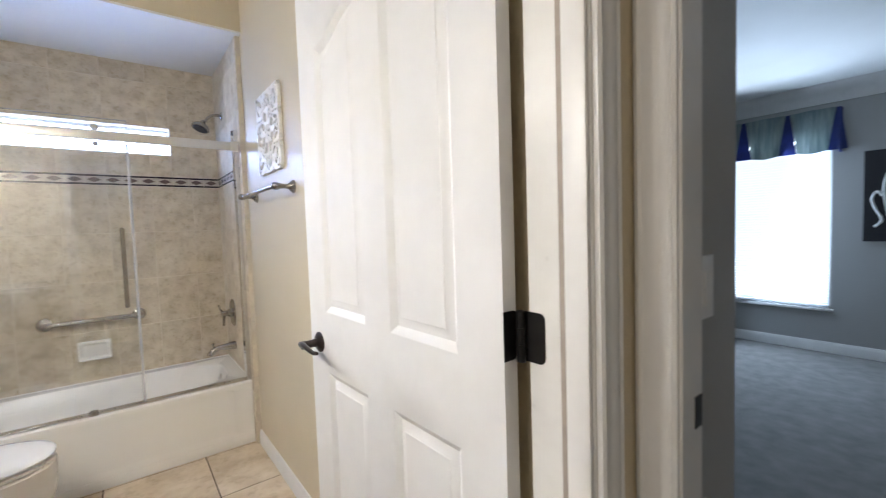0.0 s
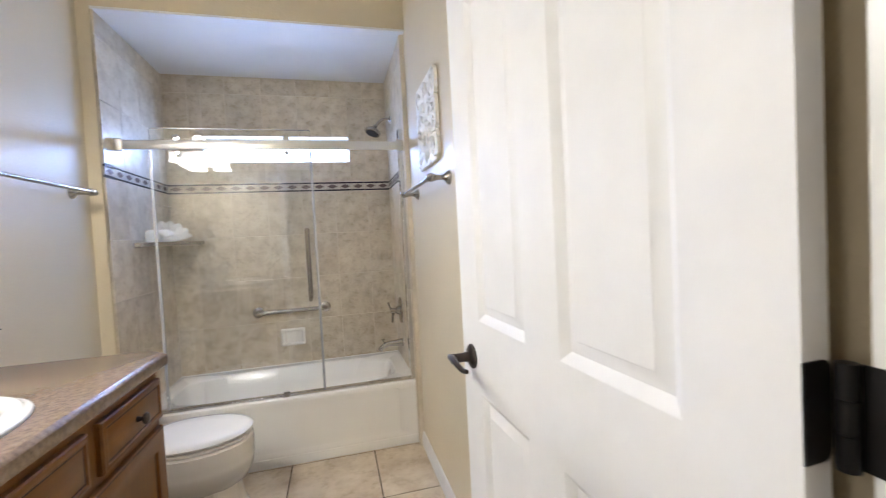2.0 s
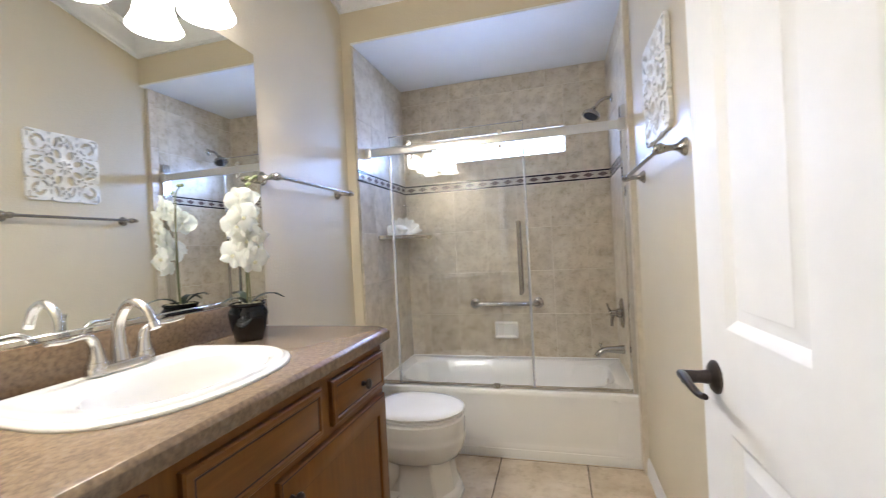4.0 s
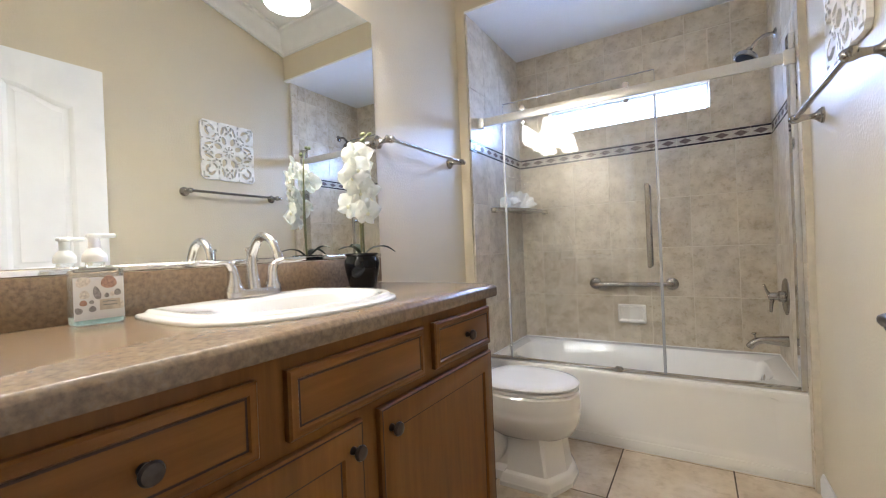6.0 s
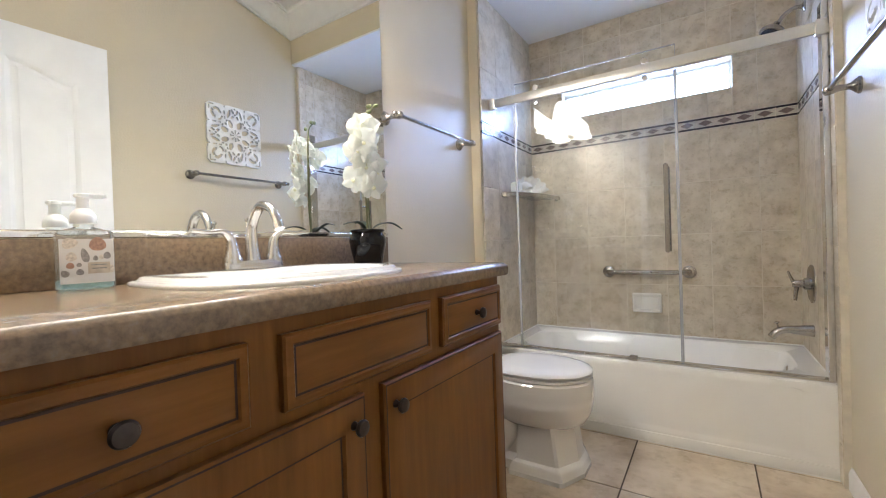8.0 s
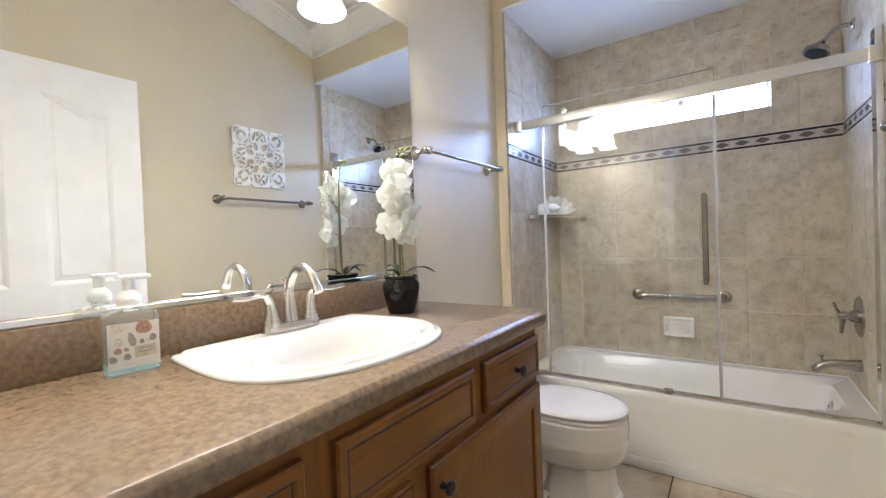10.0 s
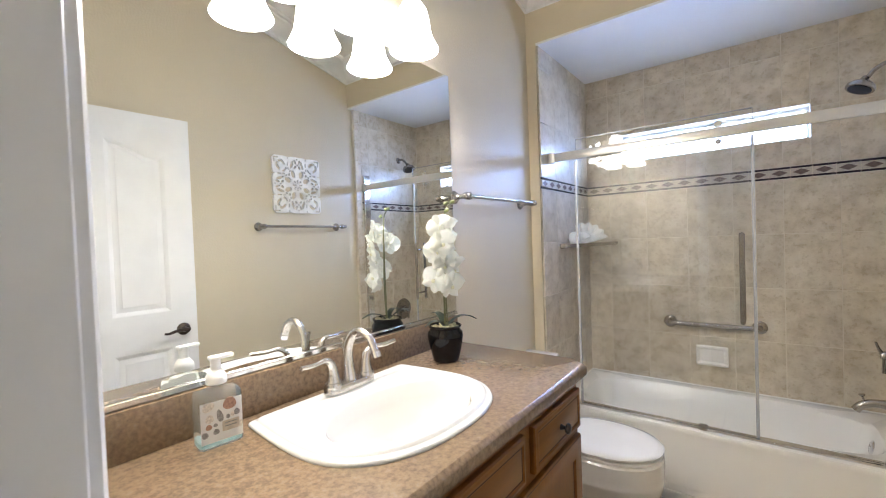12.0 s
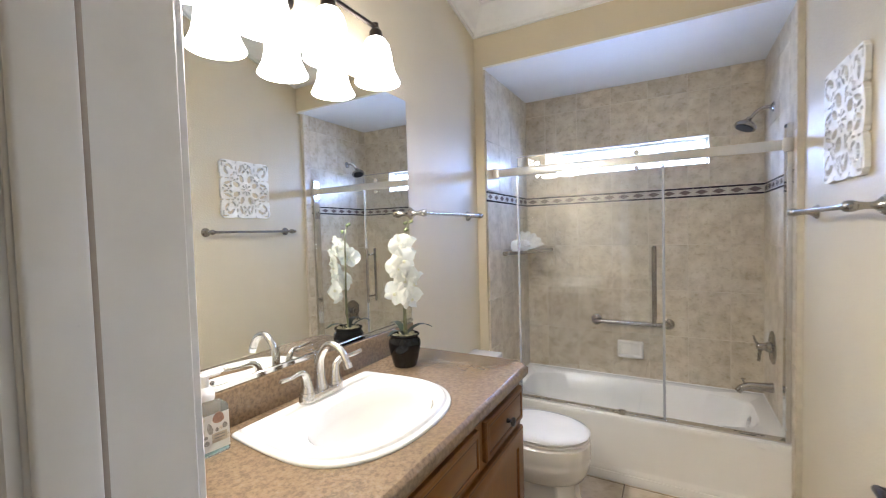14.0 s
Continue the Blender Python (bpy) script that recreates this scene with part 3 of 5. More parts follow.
def sink():
    e = thing("sink", (0, 0, 0), "white china drop-in sink with a stepped rim, set in the countertop", "sink")
    cx, cy = -0.64, 0.727
    def outline(grow, z):
        half = []
        for k in range(19):
            a = math.pi / 2 * k / 18
            half.append((0.225 * math.cos(a) ** 0.84, 0.284 * math.sin(a) ** 0.84))
        for k in range(1, 9):
            half.append((-0.212 * k / 8, 0.284 - 0.018 * (k / 8) ** 1.6))
        half += [(-0.219, 0.263), (-0.223, 0.256)]
        half += [(-0.224, 0.252 * (1 - k / 7)) for k in range(1, 8)]
        loop = half + [(p, -q) for p, q in half[-2:0:-1]]
        return [(cx + p * (1 + grow / 0.22), cy + q * (1 + grow / 0.284), z) for p, q in loop]
    n = len(outline(0, 0))
    def turn(k):
        p, q = outline(0, 0)[k][:2]
        return math.atan2((q - cy) / 0.284, (p - cx) / 0.22)
    turns = [turn(k) for k in range(n)]
    def bowl(hx, hy, z, sx=0.0):
        return [(cx + 0.045 + sx + hx * math.cos(a), cy + hy * math.sin(a), z) for a in turns]
    z = ZK
    rings = [outline(-0.012, z - 0.02), outline(0.0, z + 0.0), outline(0.001, z + 0.003), outline(-0.002, z + 0.008), outline(-0.006, z + 0.0095), outline(-0.013, z + 0.010), outline(-0.015, z + 0.012), outline(-0.019, z + 0.0175), outline(-0.024, z + 0.019), outline(-0.034, z + 0.018),
             bowl(0.148, 0.222, z + 0.0165), bowl(0.141, 0.213, z + 0.010), bowl(0.131, 0.206, z - 0.03), bowl(0.112, 0.178, z - 0.092), bowl(0.074, 0.11, z - 0.128), bowl(0.026, 0.026, z - 0.138)]
    part("basin", loft(rings, caps=(False, True)), M_BASIN, e, angle=60)
    part("drain", lathe([(0, 0.0), (0.022, 0.0), (0.022, 0.003), (0.016, 0.004), (0.014, 0.002), (0, 0.002)], Matrix.Translation((cx + 0.045, cy, z - 0.1375))), M_NICKEL, e, "brushed metal drain")
    part("overflow_hole", lathe([(0, 0), (0.009, 0), (0.009, 0.003), (0.006, 0.003), (0.0055, 0.001), (0, 0.001)], along((cx + 0.045 + 0.1305, cy, z - 0.028), (-1, 0, 0.3)), 16), M_NICKEL, e, "small round overflow hole")
    return e


sink()


def faucet():
    e = thing("faucet", (0, 0, 0), "brushed nickel two-handle faucet with a curved spout on the sink", "faucet")
    x, y, z = -0.812, 0.735, ZK + 0.0205
    outline = [(x + 0.026 * math.copysign(abs(math.cos(a)) ** 0.8, math.cos(a)), y + 0.084 * math.copysign(abs(math.sin(a)) ** 0.55, math.sin(a))) for a in [2 * math.pi * k / 40 for k in range(40)]]
    bm = loft([[(p, q, z) for p, q in outline], [(p, q, z + 0.016) for p, q in outline], [(x + (p - x) * 0.9, y + (q - y) * 0.96, z + 0.021) for p, q in outline]])
    part("base_plate", bm, M_SATIN, e)
    pts = arc([(x - 0.004, y, z + 0.018), (x - 0.008, y, z + 0.072), (x + 0.002, y, z + 0.125), (x + 0.038, y, z + 0.162), (x + 0.084, y, z + 0.150), (x + 0.112, y, z + 0.106)], 7)
    rr = [0.021 - 0.008 * min(1, k / 12) for k in range(len(pts))]
    part("spout", tube(pts, rr, 16, flat=0.82), M_SATIN, e, "tall arched spout")
    part("aerator", tube([(x + 0.108, y, z + 0.113), (x + 0.1145, y, z + 0.099)], [0.0135, 0.013], 16), M_CHROME, e)
    part("lift_rod", lathe([(0, 0), (0.0025, 0), (0.0025, 0.04), (0.006, 0.043), (0.006, 0.05), (0, 0.052)], Matrix.Translation((x - 0.026, y, z + 0.085)), 12), M_SATIN, e)
    for s in (-1, 1):
        yy = y + s * 0.058
        part("handle_base", lathe([(0, 0.014), (0.0245, 0.014), (0.0245, 0.024), (0.0225, 0.03), (0, 0.031)], Matrix.Translation((x, yy, z)), 24), M_SATIN, e)
        lv = arc([(x, yy, z + 0.028), (x, yy + s * 0.001, z + 0.055), (x + 0.001, yy + s * 0.007, z + 0.081), (x + 0.006, yy + s * 0.028, z + 0.096), (x + 0.012, yy + s * 0.066, z + 0.094), (x + 0.017, yy + s * 0.108, z + 0.098)], 6)
        rad = [max(0.0068, 0.0215 - 0.0185 * (k / (len(lv) - 1)) ** 0.7) for k in range(len(lv))]
        part("handle_lever", tube(lv, rad, 14, flat=0.85), M_SATIN, e)
    return e


faucet()

# ---- mirror ----
e = thing("wall_mirror", (0, 0, 0), "large frameless wall mirror above the vanity", "mirror")
part("mirror_glass", box((XL + 0.001, 0.06, ZK + 0.122), (XL + 0.006, 1.410, 2.040), 0.0015, 1), M_MIRROR, e)
part("bottom_channel", box((XL + 0.001, 0.06, ZK + 0.1065), (XL + 0.011, 1.410, ZK + 0.1215), 0.002, 1), M_CHROME, e, "chrome mirror channel")

# ---- open door ----


def door_leaf():
    e = thing("door_1", (0, 0, 0), "open white four-panel door with arched upper panels and bronze lever", "door", kind="structure")
    w, h, t = 0.874, 2.04, 0.035
    turn = Matrix.Translation((0.574, 0.086, 0.012)) @ Matrix.Rotation(radians(2.2), 4, "Z")
    # local: y runs from the hinge edge, x is the thickness (0 faces the room)
    cols = [(0.122, 0.376), (0.498, 0.752)]
    rows = [(0.225, 0.818), (1.010, 1.83)]
    bm = bmesh.new()
    def put(x, y, z):
        return turn @ Vector((x, y, z))
    ys, zs = [0, w / 2, w], [0, 0.914, h]
    for x, sgn in ((0, 1), (t, -1)):
        for ci, (a, b) in enumerate(cols):
            for ri, (c, d) in enumerate(rows):
                k = 12 if ri else 2
                def ring(i, dep):
                    a2, b2, c2, d2 = a + i, b - i, c + i, d - i
                    top = []
                    for j in range(k + 1):
                        f = j / k
                        # the arch climbs from the outer edge to the middle of the door
                        u = f if ci else 1 - f
                        top.append((b2 + (a2 - b2) * f, d2 + (0.062 * (0.5 - 0.5 * math.cos(math.pi * u)) if ri else 0.0)))
                    pts = [(a2, c2), (b2, c2), *top]
                    return [put(x + sgn * dep, p, q) for p, q in pts]
                y0, y1, z0, z1 = ys[ci], ys[ci + 1], zs[ri], zs[ri + 1]
                outer = [(y0, z0), (y1, z0)] + [((y1 + (y0 - y1) * j / k), z1) for j in range(k + 1)]
                rings = [[put(x, p, q) for p, q in outer], ring(0, 0), ring(0.003, 0.0012), ring(0.018, 0.0105), ring(0.0205, 0.0125), ring(0.024, 0.0125), ring(0.043, 0.0065), ring(0.0455, 0.0048)]
                loft(rings, caps=(False, True), bm=bm)
    for y0, y1, z0, z1 in ((0, 0, 0, h), (w, w, 0, h)):
        bm.faces.new([bm.verts.new(put(a, y0, b)) for a, b in ((0, z0), (t, z0), (t, z1), (0, z1))])
    for z in (0, h):
        bm.faces.new([bm.verts.new(put(a, b, z)) for a, b in ((0, 0), (t, 0), (t, w), (0, w))])
    bmesh.ops.remove_doubles(bm, verts=bm.verts, dist=0.0005)
    part("leaf", bm, M_DOOR, e, angle=25)
    hy, hz = w - 0.07, 0.905
    def m(x, y, z, d):
        return turn @ along((x, y, z), d)
    part("rosette", lathe([(0, 0), (0.033, 0), (0.033, 0.004), (0.027, 0.009), (0.0145, 0.013), (0.012, 0.03), (0.0135, 0.062), (0.0, 0.064)], m(0, hy, hz, (-1, 0, 0)), 26), M_BRONZE, e, "dark bronze lever rose")
    pts = [turn @ Vector(p) for p in arc([(-0.058, hy + 0.01, hz), (-0.064, hy - 0.02, hz + 0.006), (-0.066, hy - 0.055, hz + 0.003), (-0.061, hy - 0.086, hz - 0.005), (-0.057, hy - 0.106, hz - 0.003)], 6)]
    part("lever", tube(pts, [0.0098 - 0.0045 * k / (len(pts) - 1) for k in range(len(pts))], 12, flat=1.25), M_BRONZE, e, "curved dark bronze lever")
    part("latch_plate", box((0.006, w - 0.0005, hz - 0.028), (t - 0.006, w + 0.0015, hz + 0.028), bm=None), M_BRONZE, e).matrix_world = turn
    for z in (0.22, 1.081, 1.85):
        out = [(0, 0), (0.03, 0), (0.036, 0.0015), (0.0405, 0.006), (0.042, 0.012), (0.042, 0.078), (0.0405, 0.084), (0.036, 0.0885), (0.03, 0.09), (0, 0.09)]
        b = loft([[(JR - 0.0022, YF + 0.006 - p, z - 0.045 + q) for p, q in out], [(JR + 0.0004, YF + 0.006 - p, z - 0.045 + q) for p, q in out]])
        hg = part("hinge", b, M_BLACK, e, "black steel hinge leaf")
        part("hinge_knuckle", lathe([(0, -0.048), (0.0085, -0.046), (0.0092, -0.015), (0.0082, -0.0145), (0.0092, -0.014), (0.0092, 0.015), (0.0082, 0.0155), (0.0092, 0.016), (0.0085, 0.046), (0, 0.048)], Matrix.Translation((JR - 0.009, YF + 0.011, z)), 14), M_BLACK, hg)
        part("hinge_plate", loft([[turn @ Vector((0.0 + p * 0.82, -0.0018, z - 0.057 + q)) for p, q in out], [turn @ Vector((0.0 + p * 0.82, 0.0006, z - 0.057 + q)) for p, q in out]]), M_BLACK, hg)
    return e


door_leaf()

# ---- vanity light ----


def vanity_light():
    e = thing("vanity_light", (0, 0, 0), "four-lamp bronze wall light with lit opal glass bell shades", "light fixture")
    xc, zr = -0.81, 2.197
    ym = 0.705
    part("backplate", loft([[(XL, ym + 0.075 * math.cos(a) * k, 2.19 + 0.06 * math.sin(a) * k) for a in [2 * math.pi * i / 32 for i in range(32)]] if not d else [(XL + d, ym + 0.075 * math.cos(a) * k, 2.19 + 0.06 * math.sin(a) * k) for a in [2 * math.pi * i / 32 for i in range(32)]] for d, k in ((0.0005, 1), (0.012, 1), (0.02, 0.85))]), M_BRONZE, e)
    part("stem", tube(arc([(XL + 0.015, ym, 2.19), (XL + 0.06, ym, 2.2), (xc, ym, zr)], 5), 0.009, 12), M_BRONZE, e)
    part("rod", tube([(xc, 0.335, zr), (xc, 1.075, zr)], 0.0085, 12), M_BRONZE, e, "straight dark bronze rod")
    for y in (0.345, 0.585, 0.823, 1.064):
        m = Matrix.Translation((xc, y, 0))
        part("lamp_holder", lathe([(0, zr + 0.016), (0.011, zr + 0.014), (0.012, zr - 0.004), (0.02, zr - 0.012), (0.024, zr - 0.018), (0.024, zr - 0.048), (0.02, zr - 0.05), (0, zr - 0.05)], m, 20), M_BRONZE, e)
        prof = [(0.021, 2.14), (0.034, 2.132), (0.047, 2.112), (0.054, 2.085), (0.058, 2.05), (0.064, 2.02), (0.075, 1.994), (0.084, 1.978), (0.082, 1.975), (0.072, 1.992), (0.061, 2.02), (0.055, 2.05), (0.051, 2.085), (0.044, 2.11), (0.032, 2.128), (0.02, 2.136)]
        prof = [(r, q + 0.019) for r, q in prof]
        n = 28
        rings = [[m @ Vector((r * math.cos(a), r * math.sin(a), z)) for a in [2 * math.pi * k / n for k in range(n)]] for r, z in prof]
        part("shade", loft(rings + [rings[0]], caps=(False, False)), M_SHADE, e, "lit opal glass bell shade", 60)
    return e


vanity_light()
for y in (0.345, 0.585, 0.823, 1.064):
    lamp("vanity_bulb", "POINT", (-0.81, y, 2.02), (-0.81, y, 0), 8.6, (1.0, 0.96, 0.91), (0.03,))


def bead(name, points, radius, label):
    tagged(part(name, tube(points, radius, 8), M_CAULK), label, "caulk", kind="structure")


M_CAULK = plain("white_caulk", (0.72, 0.70, 0.66), 0.45, wobble=0.08, scale=25)
bead("caulk_tub_north", [(XA, YB - 0.001, 0.379), (XB, YB - 0.001, 0.379)], 0.0045, "white caulk bead between tub and tile")
bead("caulk_tub_west", [(XA + 0.001, 2.29, 0.379), (XA + 0.001, YB, 0.379)], 0.0045, "white caulk bead between tub and tile")
bead("caulk_tub_east", [(XB - 0.001, 2.29, 0.379), (XB - 0.001, YB, 0.379)], 0.0045, "white caulk bead between tub and tile")
bead("caulk_tub_floor", [(XA, 2.2745, 0.001), (XB, 2.2745, 0.001)], 0.003, "thin caulk line under the tub apron")

# ---- toilet ----


def egg(cx, cy, back, front, half, z, n=44):
    """An oval ring that is blunter at the back (low x) than at the front."""
    out = []
    for k in range(n):
        a = 2 * math.pi * k / n
        c, s = math.cos(a), math.sin(a)
        x = cx + (front * c if c > 0 else back * math.copysign(abs(c) ** 0.75, c))
        out.append((x, cy + half * math.copysign(abs(s) ** 0.92, s), z))
    return out


def toilet():
    e = thing("toilet", (0, 0, 0), "white china toilet with a closed seat and faceted pedestal", "toilet")
    cy = 1.872
    cx = -0.46
    def r(grow, z, f=0.0):
        return egg(cx, cy, 0.21 + grow, 0.245 + grow + f, 0.182 + grow, z)
    part("bowl", loft([r(-0.10, 0.178), r(-0.062, 0.188, -0.01), r(-0.03, 0.213), r(-0.009, 0.252), r(-0.001, 0.29), r(0.0, 0.305), r(-0.0015, 0.31), r(0.0, 0.33), r(0.001, 0.35), r(0.0, 0.388), r(-0.008, 0.396)]), M_CHINA, e)
    part("seat_ring", loft([r(-0.01, 0.397), r(-0.004, 0.4), r(-0.003, 0.411), r(-0.009, 0.415)]), M_SEAT, e)
    part("lid", loft([r(-0.01, 0.419), r(-0.001, 0.422), r(0.0, 0.428), r(-0.006, 0.435), r(-0.03, 0.4405), r(-0.09, 0.4435)]), M_SEAT, e, "glossy closed white lid")
    part("hinge_bar", box((cx - 0.235, cy - 0.1, 0.398), (cx - 0.195, cy + 0.1, 0.43), 0.008, 2), M_SEAT, e)
    def foot(x0, xc, x1, h, z):
        return [(x0, cy - h, z), (xc - 0.012, cy - h, z), (xc, cy - h + 0.006, z), (x1, cy - h * 0.3, z), (x1, cy + h * 0.3, z), (xc, cy + h - 0.006, z), (xc - 0.012, cy + h, z), (x0, cy + h, z)]
    tiers = [(-0.53, -0.300, -0.243, 0.182, 0.0), (-0.53, -0.300, -0.243, 0.182, 0.018), (-0.527, -0.304, -0.247, 0.178, 0.026), (-0.523, -0.308, -0.251, 0.174, 0.042), (-0.518, -0.314, -0.257, 0.167, 0.052),
             (-0.508, -0.324, -0.268, 0.152, 0.060), (-0.505, -0.326, -0.271, 0.149, 0.07), (-0.50, -0.348, -0.288, 0.131, 0.2), (-0.50, -0.352, -0.29, 0.126, 0.25)]
    part("pedestal", loft([foot(*k) for k in tiers]), M_CHINA, e, angle=25)
    rear = lambda grow, z: [(-0.80, cy - 0.1 - grow, z), (-0.50, cy - 0.1 - grow, z), (-0.50, cy + 0.1 + grow, z), (-0.80, cy + 0.1 + grow, z)]
    part("rear_base", loft([rear(0.04, 0.0), rear(0.04, 0.04), rear(0.012, 0.06), rear(0.0, 0.25)]), M_CHINA, e, angle=25)
    part("trapway", tube(arc([(-0.62, cy - 0.08, 0.05), (-0.56, cy - 0.085, 0.16), (-0.66, cy - 0.08, 0.22), (-0.76, cy - 0.075, 0.1)], 6), 0.05, 14), M_CHINA, e)
    part("tank_shelf", box((-0.90, cy - 0.12, 0.24), (-0.62, cy + 0.12, 0.4), 0.02, 3), M_CHINA, e)
    part("tank", box((-0.918, cy - 0.195, 0.385), (-0.752, cy + 0.195, 0.697), 0.014, 3), M_CHINA, e)
    part("tank_lid", box((-0.922, cy - 0.205, 0.696), (-0.74, cy + 0.205, 0.724), 0.008, 3), M_CHINA, e)
    part("flush_lever", tube([(-0.747, cy - 0.15, 0.65), (-0.728, cy - 0.15, 0.65), (-0.724, cy - 0.11, 0.644), (-0.724, cy - 0.06, 0.636)], [0.009, 0.009, 0.007, 0.006], 10), M_NICKEL, e, "brushed nickel flush lever")
    return e


toilet()

# ---- shower enclosure ----


def pane(name, lo, hi, parent, label):
    ob = part(name, box(lo, hi, 0.001, 1), M_GLASS, parent, label)
    ob.visible_shadow = False
    return ob


def shower_door():
    e = thing("sliding_shower_door", (0, 0, 0), "frameless clear glass sliding shower door on a brushed rail", "shower door")
    z0, z1 = 0.394, 1.888
    part("rail", box((XA + 0.002, 2.286, 1.775), (XB - 0.001, 2.300, 1.823), 0.002, 2), M_RAIL, e, "long flat brushed nickel rail")
    part("rail_bracket", box((XA + 0.001, 2.280, 1.768), (XA + 0.04, 2.310, 1.83), 0.004, 2), M_RAIL, e)
    part("rail_bracket", box((XB - 0.042, 2.280, 1.768), (XB - 0.0005, 2.310, 1.83), 0.004, 2), M_RAIL, e)
    slide = pane("sliding_pane", (-0.706, 2.314, z0), (0.098, 2.322, z1), e, "clear sliding glass pane")
    for x in (-0.709, 0.094):
        part("edge_seal", box((x - 0.005, 2.311, z0), (x + 0.008, 2.325, 1.772), 0.002, 1), M_EDGE, slide, "pale plastic edge seal")
    # pale strips paint in the light caught along the pane's bare edges
    part("edge_glint", box((-0.706, 2.3145, z1 + 0.0002), (0.098, 2.3215, z1 + 0.0045), 0.0008, 1), M_EDGE, slide)
    part("edge_glint", box((0.0965, 2.3145, 1.824), (0.0985, 2.3215, z1)), M_EDGE, slide)
    for x in (-0.577, -0.031):
        for z, r in ((1.838, 0.0165), (1.757, 0.013)):
            part("roller", lathe([(0, 0), (r, 0), (r, 0.006), (r * 0.86, 0.009), (r * 0.4, 0.0095), (0, 0.0095)], along((x, 2.302 if z > 1.8 else 2.3, z), (0, -1, 0)), 22), M_CHROME, slide, "round polished roller")
            part("roller_pin", tube([(x, 2.301, z), (x, 2.316, z)], 0.007, 12), M_CHROME, slide)
    def grip(y0, y1):
        ends = [(1.322, 0.0), (0.925, math.pi)]
        pts = [(0.05 + math.cos(a0 + math.pi * k / 10), zc, math.sin(a0 + math.pi * k / 10)) for zc, a0 in ends for k in range(11)]
        ring = lambda rad, y: [(0.05 + rad * (c - 0.05), y, zc + rad * q) for c, zc, q in pts]
        return loft([ring(0.008, y0), ring(0.010, y0 + 0.0025), ring(0.010, y1 - 0.0025), ring(0.008, y1)])
    part("pull_handle", grip(2.262, 2.272), M_NICKEL, slide, "flat brushed vertical pull handle")
    part("inner_handle", grip(2.362, 2.372), M_NICKEL, slide)
    for z in (0.965, 1.282):
        part("handle_standoff", tube([(0.05, 2.270, z), (0.05, 2.364, z)], 0.0065, 12), M_NICKEL, slide)
    part("bottom_track", box((XA + 0.001, 2.298, 0.3785), (XB - 0.001, 2.345, 0.391), 0.003, 2), M_CHROME, e, "chrome bottom track along the tub rim")
    part("door_guide", box((-0.135, 2.292, 0.380), (-0.100, 2.332, 0.402), 0.003, 2), M_NICKEL, e)
    part("wall_channel", box((XB - 0.024, 2.290, 0.39), (XB - 0.001, 2.350, 1.90), 0.002, 1), M_CHROME, e, "upright chrome wall channel")
    return e


shower_door()


